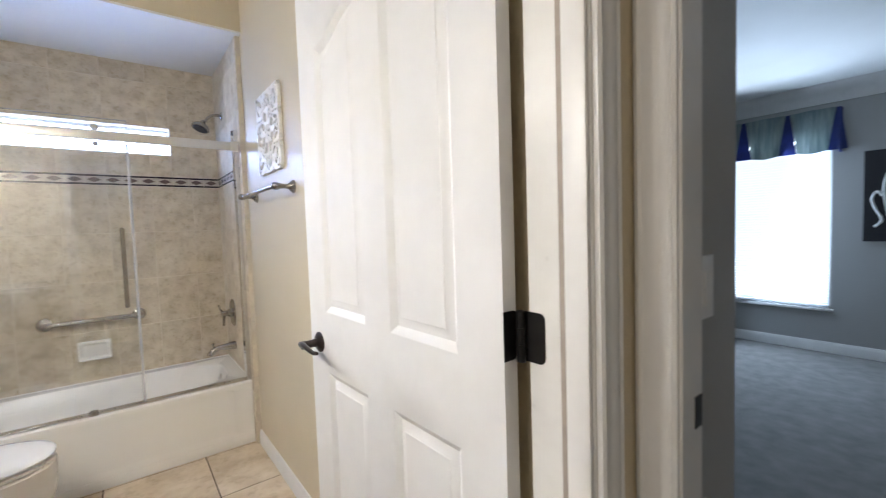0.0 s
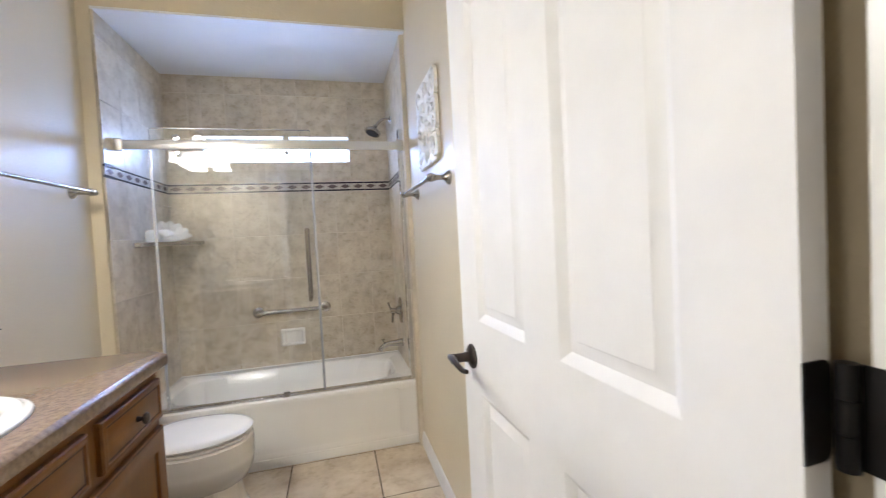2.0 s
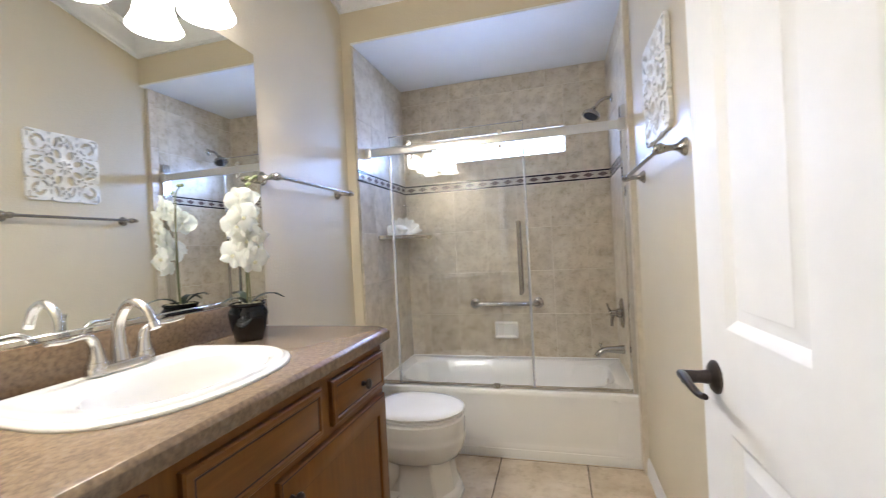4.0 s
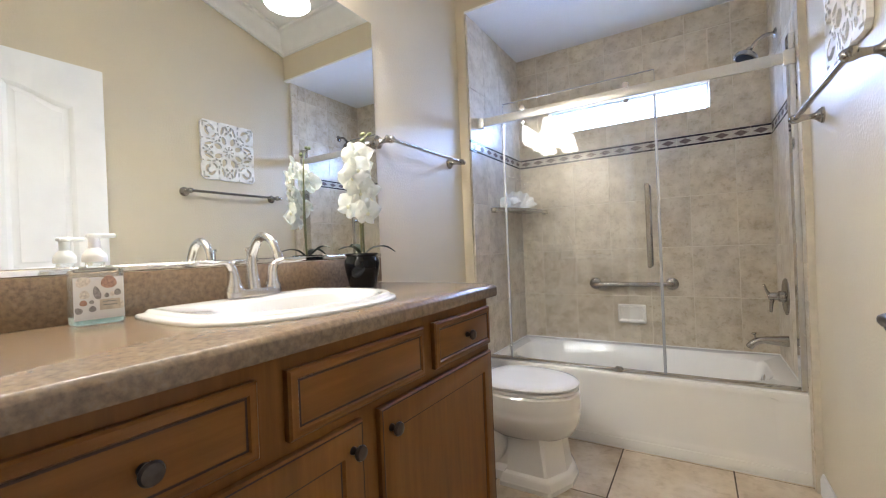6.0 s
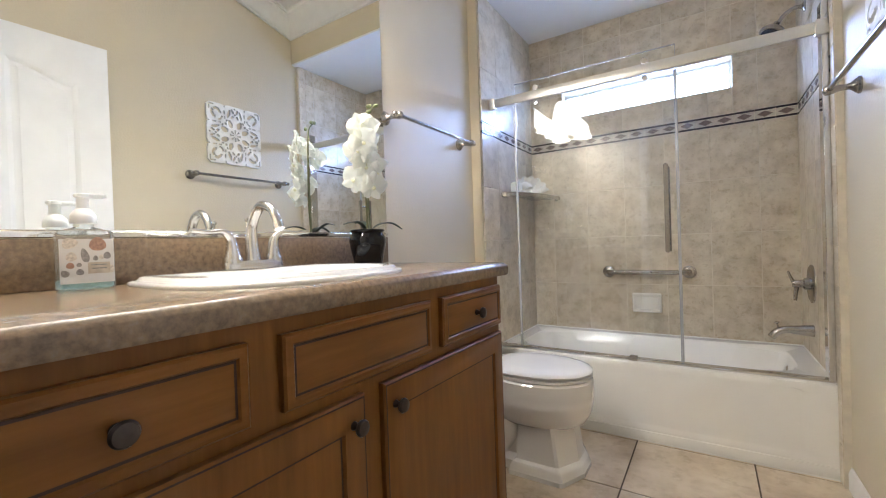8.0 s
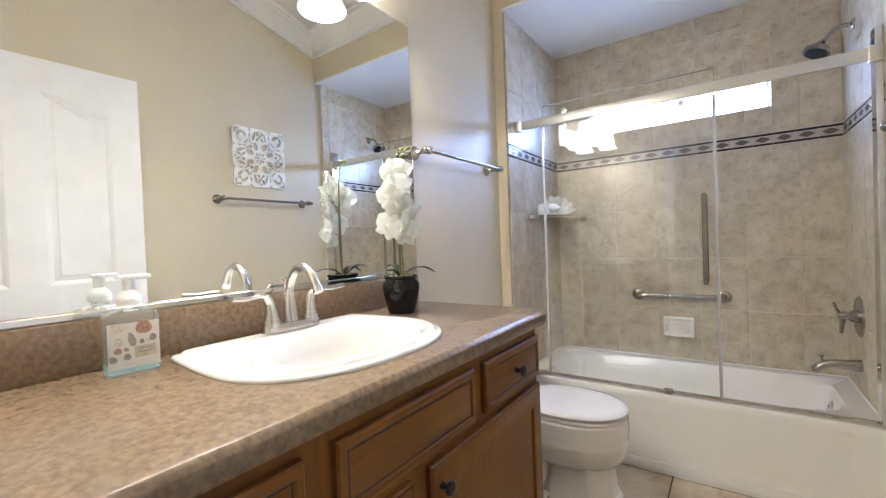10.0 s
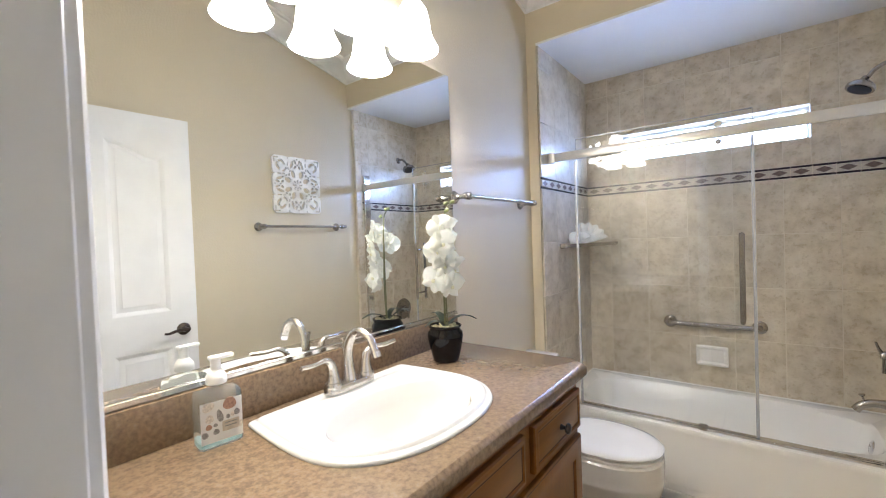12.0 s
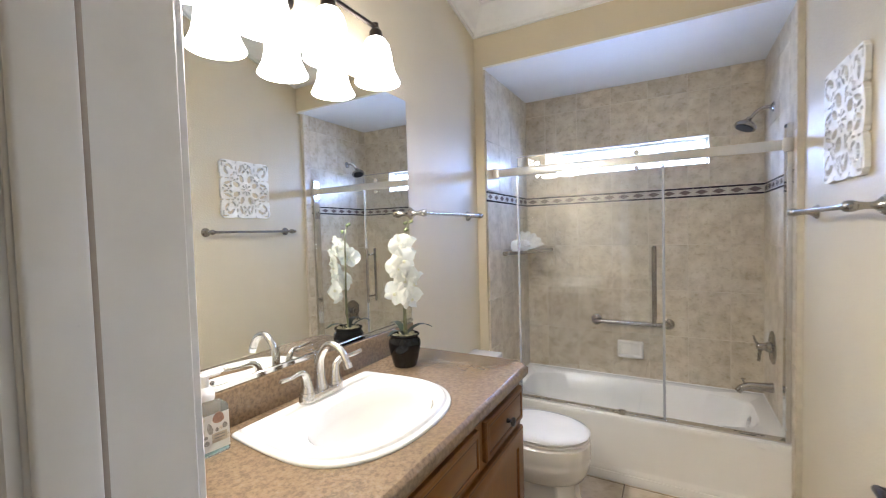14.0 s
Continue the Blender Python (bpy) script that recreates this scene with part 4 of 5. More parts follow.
def shower_fittings():
    e = thing("wall_shower", (0, 0, 0), "chrome round shower head on a curved wall arm", "shower head")
    y = 2.728
    part("wall_flange", lathe([(0, 0), (0.028, 0), (0.026, 0.004), (0.014, 0.012), (0, 0.012)], along((XB, y, 2.078), (-1, 0, 0)), 22), M_NICKEL, e)
    part("arm", tube(arc([(XB, y, 2.078), (XB - 0.04, y, 2.081), (XB - 0.078, y, 2.060), (XB - 0.102, y, 2.030)], 6), 0.0095, 12), M_NICKEL, e)
    part("head", lathe([(0, -0.035), (0.011, -0.034), (0.016, -0.02), (0.022, -0.012), (0.04, 0.0), (0.052, 0.012), (0.055, 0.022), (0.053, 0.03), (0.046, 0.031), (0, 0.031)], along((XB - 0.120, y, 2.006), (-0.38, -0.18, -0.9)), 28), M_NICKEL, e)
    part("spray_face", lathe([(0, 0.0312), (0.044, 0.0312), (0.043, 0.0335), (0, 0.0338)], along((XB - 0.120, y, 2.006), (-0.38, -0.18, -0.9)), 24), M_BLACK, e, "dark grey spray face")

    e = thing("shower_valve", (0, 0, 0), "brushed nickel shower valve with oval plate and lever", "shower valve")
    m = along((XB, 2.722, 0.737), (-1, 0, 0))
    part("plate", lathe([(0, 0), (0.094, 0), (0.093, 0.005), (0.084, 0.009), (0, 0.009)], m, 36), M_NICKEL, e)
    part("hub", lathe([(0, 0.008), (0.03, 0.008), (0.028, 0.03), (0.02, 0.036), (0.02, 0.066), (0.016, 0.075), (0, 0.076)], m, 24), M_NICKEL, e)
    part("lever", tube(arc([(XB - 0.055, 2.722, 0.737), (XB - 0.062, 2.720, 0.70), (XB - 0.066, 2.716, 0.655)], 6), [0.011 - 0.004 * k / 12 for k in range(13)], 12), M_NICKEL, e)
    part("diverter", tube([(XB - 0.07, 2.722, 0.745), (XB - 0.082, 2.716, 0.77), (XB - 0.092, 2.71, 0.80)], [0.009, 0.006, 0.005], 10), M_NICKEL, e)

    e = thing("tub_spout", (0, 0, 0), "brushed nickel tub spout with a lift knob", "tub spout")
    y, z = 2.708, 0.512
    pts = arc([(XB, y, z), (XB - 0.05, y, z - 0.001), (XB - 0.105, y, z - 0.002), (XB - 0.142, y, z - 0.018), (XB - 0.163, y, z - 0.045)], 6)
    part("body", tube(pts, [0.029 - 0.011 * min(1, k / 11) for k in range(len(pts))], 18), M_NICKEL, e)
    part("lift_knob", lathe([(0, 0.0), (0.005, 0), (0.004, 0.018), (0.011, 0.024), (0.012, 0.029), (0, 0.031)], along((XB - 0.135, y, z + 0.006), (-0.2, 0, 1)), 16), M_NICKEL, e)

    e = thing("grab_bar", (0, 0, 0), "brushed nickel grab bar on the tiled wall", "grab bar")
    x0, x1, z, yb = -0.35, 0.108, 0.772, YB - 0.052
    part("bar", tube(arc([(x0, YB - 0.004, z), (x0 + 0.004, yb + 0.015, z), (x0 + 0.03, yb, z), (x0 + 0.12, yb, z), (x1 - 0.12, yb, z), (x1 - 0.03, yb, z), (x1 - 0.004, yb + 0.015, z), (x1, YB - 0.004, z)], 6), 0.0145, 14), M_NICKEL, e)
    for x in (x0, x1):
        part("flange", lathe([(0, 0), (0.038, 0), (0.038, 0.005), (0.034, 0.009), (0.016, 0.012), (0, 0.012)], along((x, YB, z), (0, -1, 0)), 26), M_NICKEL, e)

    e = thing("soap_dish", (0, 0, 0), "white ceramic soap dish set into the tiled wall", "soap dish")
    x0, x1, z0, z1 = -0.212, -0.044, 0.514, 0.637
    xc, zc, hw, hh = (x0 + x1) / 2, (z0 + z1) / 2, (x1 - x0) / 2, (z1 - z0) / 2
    def rim(cut, out, power):
        return [(p, YB - out, q) for p, q, _ in blend_ring(xc, zc, hw - cut, hh - cut, 0, power, 64)]
    part("dish", loft([rim(0, 0.001, 16), rim(0, 0.012, 16), rim(0.003, 0.018, 14), rim(0.007, 0.020, 12), rim(0.014, 0.020, 10), rim(0.018, 0.017, 9), rim(0.024, 0.010, 8)]), M_CHINA, e)
    part("lip", box((x0 + 0.006, YB - 0.034, z0 + 0.004), (x1 - 0.006, YB - 0.015, z0 + 0.020), 0.006, 3), M_CHINA, e)


shower_fittings()


def shell_fan(name, centre, size, turn, material, parent, label):
    """A fluted scallop shell."""
    bm = bmesh.new()
    n, rows = 29, 7
    g = []
    for j in range(rows):
        f = j / (rows - 1)
        g.append([])
        for k in range(n):
            a = radians(-75 + 150 * k / (n - 1))
            rib = 0.05 * math.cos(k * math.pi) * f
            rad = size * f * (1 + 0.06 * math.cos(2 * math.pi * k / 4))
            g[-1].append(Vector((rad * math.sin(a), size * (0.30 * math.sin(math.pi * min(1, f * 0.9)) + rib * 0.6), rad * math.cos(a))))
    m = Matrix.Translation(centre) @ turn
    front = [[bm.verts.new(m @ p) for p in row] for row in g]
    back = [[bm.verts.new(m @ (p - Vector((0, 0.004, 0)))) for p in row] for row in g]
    for s in (front, back):
        for a, b in zip(s, s[1:]):
            for k in range(n - 1):
                bm.faces.new((a[k], a[k + 1], b[k + 1], b[k]))
    for k in range(n - 1):
        bm.faces.new((front[-1][k], front[-1][k + 1], back[-1][k + 1], back[-1][k]))
    bmesh.ops.remove_doubles(bm, verts=bm.verts, dist=0.0006)
    return tagged(part(name, bm, material, parent, angle=50), label, "seashell", "white seashells on the glass shelf")


def corner_shelf():
    e = thing("glass_shelf", (0, 0, 0), "curved clear glass corner shelf with metal brackets in the shower", "shelf")
    a, b, z = 0.19, 0.56, 1.284
    edge = [(XA + 0.002 + a * math.cos(t), YB - 0.002 - b * math.sin(t)) for t in [math.pi / 2 * k / 16 for k in range(17)]]
    p = part("glass_plate", prism([(XA + 0.002, YB - 0.002), *edge], z, z + 0.008), M_GLASS, e)
    p.visible_shadow = False
    band = [[(x + 0.0005, y - 0.0005, z - 0.010), (x + 0.0055, y - 0.0055, z - 0.010), (x + 0.0055, y - 0.0055, z + 0.012), (x + 0.0005, y - 0.0005, z + 0.012)] for x, y in edge]
    part("metal_rim", loft(band), M_NICKEL, e, "flat brushed metal rim")
    for c in ((XA + 0.012, YB - b + 0.02, z - 0.004), (XA + a - 0.02, YB - 0.012, z - 0.004)):
        part("bracket", box(tuple(v - 0.012 for v in c), tuple(v + 0.012 for v in c), 0.004, 2), M_NICKEL, e)
    zz = z + 0.0085
    shell_fan("scallop_shell", (XA + 0.075, 2.70, zz + 0.004), 0.135, Matrix.Rotation(radians(28), 4, "Z") @ Matrix.Rotation(radians(-14), 4, "X"), M_ART, None, "large white fluted scallop shell on the glass shelf")
    shell_fan("scallop_shell", (XA + 0.05, 2.62, zz + 0.003), 0.075, Matrix.Rotation(radians(70), 4, "Z") @ Matrix.Rotation(radians(-30), 4, "X"), M_ART, None, "small white scallop shell on the glass shelf")
    # conch: a tapering spiral
    pts = [(XA + 0.085 + 0.03 * (1 - k / 30) * math.cos(k * 0.62), 2.60 + 0.0022 * k, zz + 0.032 + 0.026 * (1 - k / 30) * math.sin(k * 0.62)) for k in range(30)]
    tagged(part("conch_shell", tube(pts, [0.026 * (1 - k / 32) for k in range(30)], 10), M_ART, None), "white spiral sea shell on the glass shelf", "seashell", "white seashells on the glass shelf")
    bar = box((XA + 0.03, 2.485, zz - 0.0003), (XA + 0.095, 2.545, zz + 0.075), 0.024, 4)
    tagged(part("soap_block", bar, M_PETAL, None), "rounded cream soap bar standing on the glass shelf", "soap")


corner_shelf()

# ---- towel bars ----


def towel_bar(wall_x, side, y0, y1, z, label):
    e = thing("towel_bar", (0, 0, 0), label, "towel bar", "brushed towel bars")
    xb = wall_x + side * 0.078
    for y in (y0, y1):
        m = along((wall_x, y, z), (side, 0, 0))
        part("post", lathe([(0, 0), (0.029, 0), (0.029, 0.005), (0.024, 0.009), (0.024, 0.012), (0.018, 0.017), (0.011, 0.026), (0.0095, 0.042), (0.012, 0.058), (0.016, 0.068), (0.0175, 0.078), (0.015, 0.089), (0.008, 0.095), (0, 0.096)], m, 26), M_NICKEL, e)
    part("bar", tube([(xb, y0 - 0.022, z), (xb, y1 + 0.022, z)], 0.0085, 14), M_NICKEL, e)
    for y, d in ((y0 - 0.02, -1), (y1 + 0.02, 1)):
        part("finial", lathe([(0, 0), (0.0085, 0), (0.012, 0.004), (0.0125, 0.01), (0.008, 0.017), (0, 0.019)], along((xb, y, z), (0, d, 0)), 16), M_NICKEL, e)
    return e


towel_bar(XL, 1, 1.426, 2.040, 1.528, "brushed nickel towel bar on the wall beside the mirror")
towel_bar(XR, -1, 1.398, 2.022, 1.478, "brushed nickel towel bar under the carved panel")

# ---- carved wall panel ----


def carved_panel():
    e = thing("carved_wall_panel", (0, 0, 0), "square whitewashed openwork carved wood wall panel", "wall art")
    n, size = 104, 0.385
    yc, zc = 1.692, 1.772
    def blob(u, v, cu, cv, ru, rv, turn=0.0):
        c, s = math.cos(turn), math.sin(turn)
        p, q = (u - cu) * c + (v - cv) * s, -(u - cu) * s + (v - cv) * c
        return (p / ru) ** 2 + (q / rv) ** 2 < 1
    def solid(u, v):
        a, b = abs(u), abs(v)
        if a < b:
            lo, hi = a, b
        else:
            lo, hi = b, a
        rim = 0.955 + 0.035 * abs(math.cos(lo * math.pi * 1.32))
        if hi > rim or (hi > 0.88 and 0.345 < lo < 0.385):
            return False
        if lo + hi > 1.86:
            return False
        r, t = math.hypot(u, v), math.atan2(v, u)
        if 0.05 < r < 0.2 and math.cos(8 * t) > 0.25:
            return False
        for cu, cv, ru, rv, tn in ((0.165, 0.37, 0.085, 0.135, 0.4), (0.37, 0.165, 0.135, 0.085, -0.4), (0.345, 0.345, 0.045, 0.045, 0), (0.46, 0.30, 0.05, 0.03, 0.6), (0.30, 0.46, 0.03, 0.05, -0.6)):
            if blob(a, b, cu, cv, ru, rv, -tn):
                return False
        p, q = a - 0.66, b - 0.66
        rr, tt = math.hypot(p, q), math.atan2(q, p)
        away = math.cos(tt - math.pi / 4)
        if 0.225 < max(p, q) < 0.265 and min(p, q) > 0.07:
            return False
        if (0.085 if away < 0.5 else 0.10) < rr < 0.185 and away > -0.62 and abs(math.sin(tt - math.pi / 4)) > 0.10:
            return False
        if rr > 0.2 and away < -0.9 and rr < 0.26:
            return False
        if 0.345 < lo < 0.38 and (0.50 < hi < 0.6 or 0.66 < hi < 0.78 or hi > 0.88):
            return False
        if lo < 0.31 and hi > 0.5:
            for cu, cv, ru, rv, tn in ((0.21, 0.70, 0.045, 0.15, 0.25), (0.085, 0.80, 0.04, 0.085, -0.35), (0.09, 0.61, 0.045, 0.06, 0.5), (0.0, 0.70, 0.03, 0.04, 0), (0.0, 0.90, 0.03, 0.03, 0)):
                if blob(lo, hi, cu, cv, ru, rv, tn):
                    return False
        return True
    grid = [[solid(-1 + (2 * i + 1) / n, -1 + (2 * j + 1) / n) for j in range(n)] for i in range(n)]
    verts, faces, seen = [], [], {}
    def vid(i, j, back):
        key = (i, j, back)
        if key not in seen:
            u, v = -1 + 2 * i / n, -1 + 2 * j / n
            dome = 0.004 * math.cos(u * math.pi * 2.7) * math.cos(v * math.pi * 2.7)
            x = XR - 0.002 if back else XR - 0.018 - dome
            seen[key] = len(verts)
            verts.append((x, yc + u * size / 2, zc + v * size / 2 * 1.045))
        return seen[key]
    for i in range(n):
        for j in range(n):
            if not grid[i][j]:
                continue
            faces.append((vid(i, j, 0), vid(i + 1, j, 0), vid(i + 1, j + 1, 0), vid(i, j + 1, 0)))
            for di, dj, p, q in ((-1, 0, (i, j), (i, j + 1)), (1, 0, (i + 1, j), (i + 1, j + 1)), (0, -1, (i, j), (i + 1, j)), (0, 1, (i, j + 1), (i + 1, j + 1))):
                a, b = i + di, j + dj
                if not (0 <= a < n and 0 <= b < n and grid[a][b]):
                    faces.append((vid(*p, 0), vid(*q, 0), vid(*q, 1), vid(*p, 1)))
    me = bpy.data.meshes.new("fretwork")
    me.from_pydata(verts, [], faces)
    bm = bmesh.new()
    bm.from_mesh(me)
    side = [v for v in bm.verts]
    bmesh.ops.smooth_vert(bm, verts=side, factor=0.5, use_axis_x=False, use_axis_y=True, use_axis_z=True)
    bmesh.ops.smooth_vert(bm, verts=side, factor=0.5, use_axis_x=False, use_axis_y=True, use_axis_z=True)
    part("fretwork", bm, M_ART, e, angle=50)
    return e


carved_panel()

# ---- orchid ----


def orchid():
    e = thing("potted_orchid", (0, 0, 0), "white orchid with drooping blooms in a glossy black pot", "plant")
    px, py, z = -0.776, 1.137, ZK + 0.0005
    m = Matrix.Translation((px, py, z))
    part("pot", lathe([(0, 0), (0.043, 0), (0.046, 0.004), (0.052, 0.03), (0.06, 0.065), (0.0635, 0.088), (0.061, 0.102), (0.054, 0.11), (0.053, 0.114), (0.058, 0.119), (0.059, 0.124), (0.054, 0.126), (0.051, 0.118), (0.05, 0.112), (0, 0.111)], m, 36), M_POT, e, "glossy black ceramic pot")
    bm = bmesh.new()
    rnd = random.Random(4)
    for _ in range(46):
        a, r = rnd.uniform(0, 6.28), 0.046 * math.sqrt(rnd.random())
        mm = Matrix.Translation((px + r * math.cos(a), py + r * math.sin(a), z + 0.114 + rnd.uniform(0, 0.006))) @ Euler((rnd.uniform(0, 3), rnd.uniform(0, 3), rnd.uniform(0, 3))).to_matrix().to_4x4() @ Matrix.Diagonal((1.5, 1, 0.5, 1))
        bmesh.ops.create_icosphere(bm, subdivisions=1, radius=rnd.uniform(0.005, 0.009), matrix=mm)
    part("moss", bm, M_MOSS, e, "pale moss filling the pot")
    def leaf(pts, width):
        c = arc(pts, 7)
        rings = []
        for k, p in enumerate(c):
            f = k / (len(c) - 1)
            w = width * (math.sin(math.pi * min(0.97, 0.08 + f * 0.92)) ** 0.7) + 0.0008
            d = (c[min(k + 1, len(c) - 1)] - c[max(k - 1, 0)]).normalized()
            side = d.cross(Vector((0, 0, 1))).normalized()
            up = side.cross(d)
            rings.append([p - side * w + up * w * 0.25, p + up * 0.0015, p + side * w + up * w * 0.25, p - up * 0.0015])
        part("leaf", loft(rings), M_LEAF, e, "dark green strap leaf")
    zt = z + 0.113
    leaf([(px, py, zt), (px + 0.02, py + 0.04, zt + 0.03), (px + 0.035, py + 0.085, zt + 0.034), (px + 0.045, py + 0.135, zt + 0.014)], 0.012)
    leaf([(px, py, zt), (px + 0.005, py - 0.035, zt + 0.028), (px + 0.008, py - 0.075, zt + 0.036), (px + 0.01, py - 0.12, zt + 0.028)], 0.010)
    leaf([(px, py, zt), (px - 0.03, py + 0.02, zt + 0.03), (px - 0.06, py + 0.03, zt + 0.045), (px - 0.09, py + 0.035, zt + 0.04)], 0.013)
    stem = arc([(px, py, zt - 0.01), (px + 0.004, py - 0.004, zt + 0.12), (px - 0.004, py - 0.008, zt + 0.26), (px + 0.004, py + 0.002, zt + 0.36), (px + 0.010, py + 0.014, zt + 0.415), (px + 0.014, py + 0.040, zt + 0.445)], 8)
    part("stem", tube(stem, [0.0042 - 0.002 * k / (len(stem) - 1) for k in range(len(stem))], 8), M_STEM, e)
    part("support_stick", tube([(px + 0.008, py + 0.006, zt - 0.01), (px + 0.004, py, zt + 0.30)], 0.0025, 8), M_STEM, e)
    for d in ((0.016, 0.046, 0.447), (0.006, 0.022, 0.442), (0.020, 0.006, 0.415)):
        part("bud", lathe([(0, -0.011), (0.005, -0.008), (0.0075, 0), (0.005, 0.008), (0, 0.011)], along((px + d[0], py + d[1], zt + d[2]), (0.4, 0.5, 0.3)), 12), M_BUD, e, "small green flower bud")

    def petal(length, width, cup):
        rows, cols = 7, 7
        g = []
        for j in range(rows):
            f = j / (rows - 1)
            w = width * (math.sin(math.pi * (0.1 + 0.86 * f)) ** 0.62)
            g.append([Vector(((k / (cols - 1) * 2 - 1) * w, length * f, cup * (f * f * 0.7 - f * 0.2) + 0.006 * math.cos((k / (cols - 1) * 2 - 1) * 2.6) + 0.002 * math.sin(9 * f + k))) for k in range(cols)])
        return g
    rnd = random.Random(11)
    blooms = []
    for k in range(10):
        f = k / 9
        h = 0.155 + 0.205 * f
        a = (0.0, -1.15, 0.85, -0.5)[k % 4] + rnd.uniform(-0.4, 0.4)
        out = Vector((math.cos(a) * 0.85, math.sin(a), 0))
        spot = Vector((px, py - 0.006, zt + h + rnd.uniform(-0.014, 0.014))) + out * (0.040 + rnd.uniform(-0.012, 0.014)) + Vector((0.0, -0.006, 0))
        blooms.append((spot, out + Vector((0.35, -0.25, rnd.uniform(-0.7, 0.25))), rnd.uniform(-0.8, 0.8), rnd.uniform(0.98, 1.2)))
    for spot, face, roll, size in blooms:
        frame_ = Matrix.Translation(spot) @ face.to_track_quat("Z", "Y").to_matrix().to_4x4() @ Matrix.Rotation(roll, 4, "Z") @ Matrix.Scale(size, 4)
        fl = part("bloom", lathe([(0, 0.0), (0.004, 0.001), (0.0065, 0.005), (0.005, 0.009), (0, 0.011)], frame_ @ Matrix.Translation((0, -0.006, 0.002)), 10), M_LIP, e, "open white orchid bloom with a pale centre")
        for ang, ln, wd, lift in ((0, 0.042, 0.018, 0.0), (75, 0.045, 0.031, 0.003), (-75, 0.045, 0.031, 0.003), (145, 0.041, 0.018, -0.001), (-145, 0.041, 0.018, -0.001)):
            g = petal(ln, wd, 0.012)
            mm = frame_ @ Matrix.Rotation(radians(ang), 4, "Z")
            bm = bmesh.new()
            vs = [[bm.verts.new(mm @ (p + Vector((0, 0.002, lift)))) for p in row] for row in g]
            for r0, r1 in zip(vs, vs[1:]):
                for k in range(len(r0) - 1):
                    bm.faces.new((r0[k], r0[k + 1], r1[k + 1], r1[k]))
            bmesh.ops.solidify(bm, geom=bm.faces, thickness=0.0009)
            part("petal", bm, M_PETAL, fl, angle=85)
    return e


orchid()

# ---- soap dispenser ----
M_SOAPGLASS = glass("pale_aqua_glass", (0.95, 0.985, 0.975), ior=1.12)
M_SOAPGLASS.node_tree.nodes["Principled BSDF"].inputs["Transmission Weight"].default_value = 0.9
M_AQUA = plain("aqua_glass_foot", (0.45, 0.66, 0.66), 0.08, wobble=0.15, scale=60)
M_AQUA.node_tree.nodes["Principled BSDF"].inputs["Alpha"].default_value = 0.6
M_LABEL = plain("white_paper_label", (0.86, 0.85, 0.83), 0.55, wobble=0.03)
M_LABEL.node_tree.nodes["Principled BSDF"].inputs["Alpha"].default_value = 0.74
M_SHELL1 = plain("printed_rust_shell", (0.36, 0.21, 0.15), 0.55, wobble=0.3, scale=200)
M_SHELL2 = plain("printed_grey_shell", (0.26, 0.25, 0.24), 0.55, wobble=0.4, scale=200)
M_SHELL3 = plain("printed_tan_shell", (0.58, 0.53, 0.47), 0.55, wobble=0.3, scale=200)


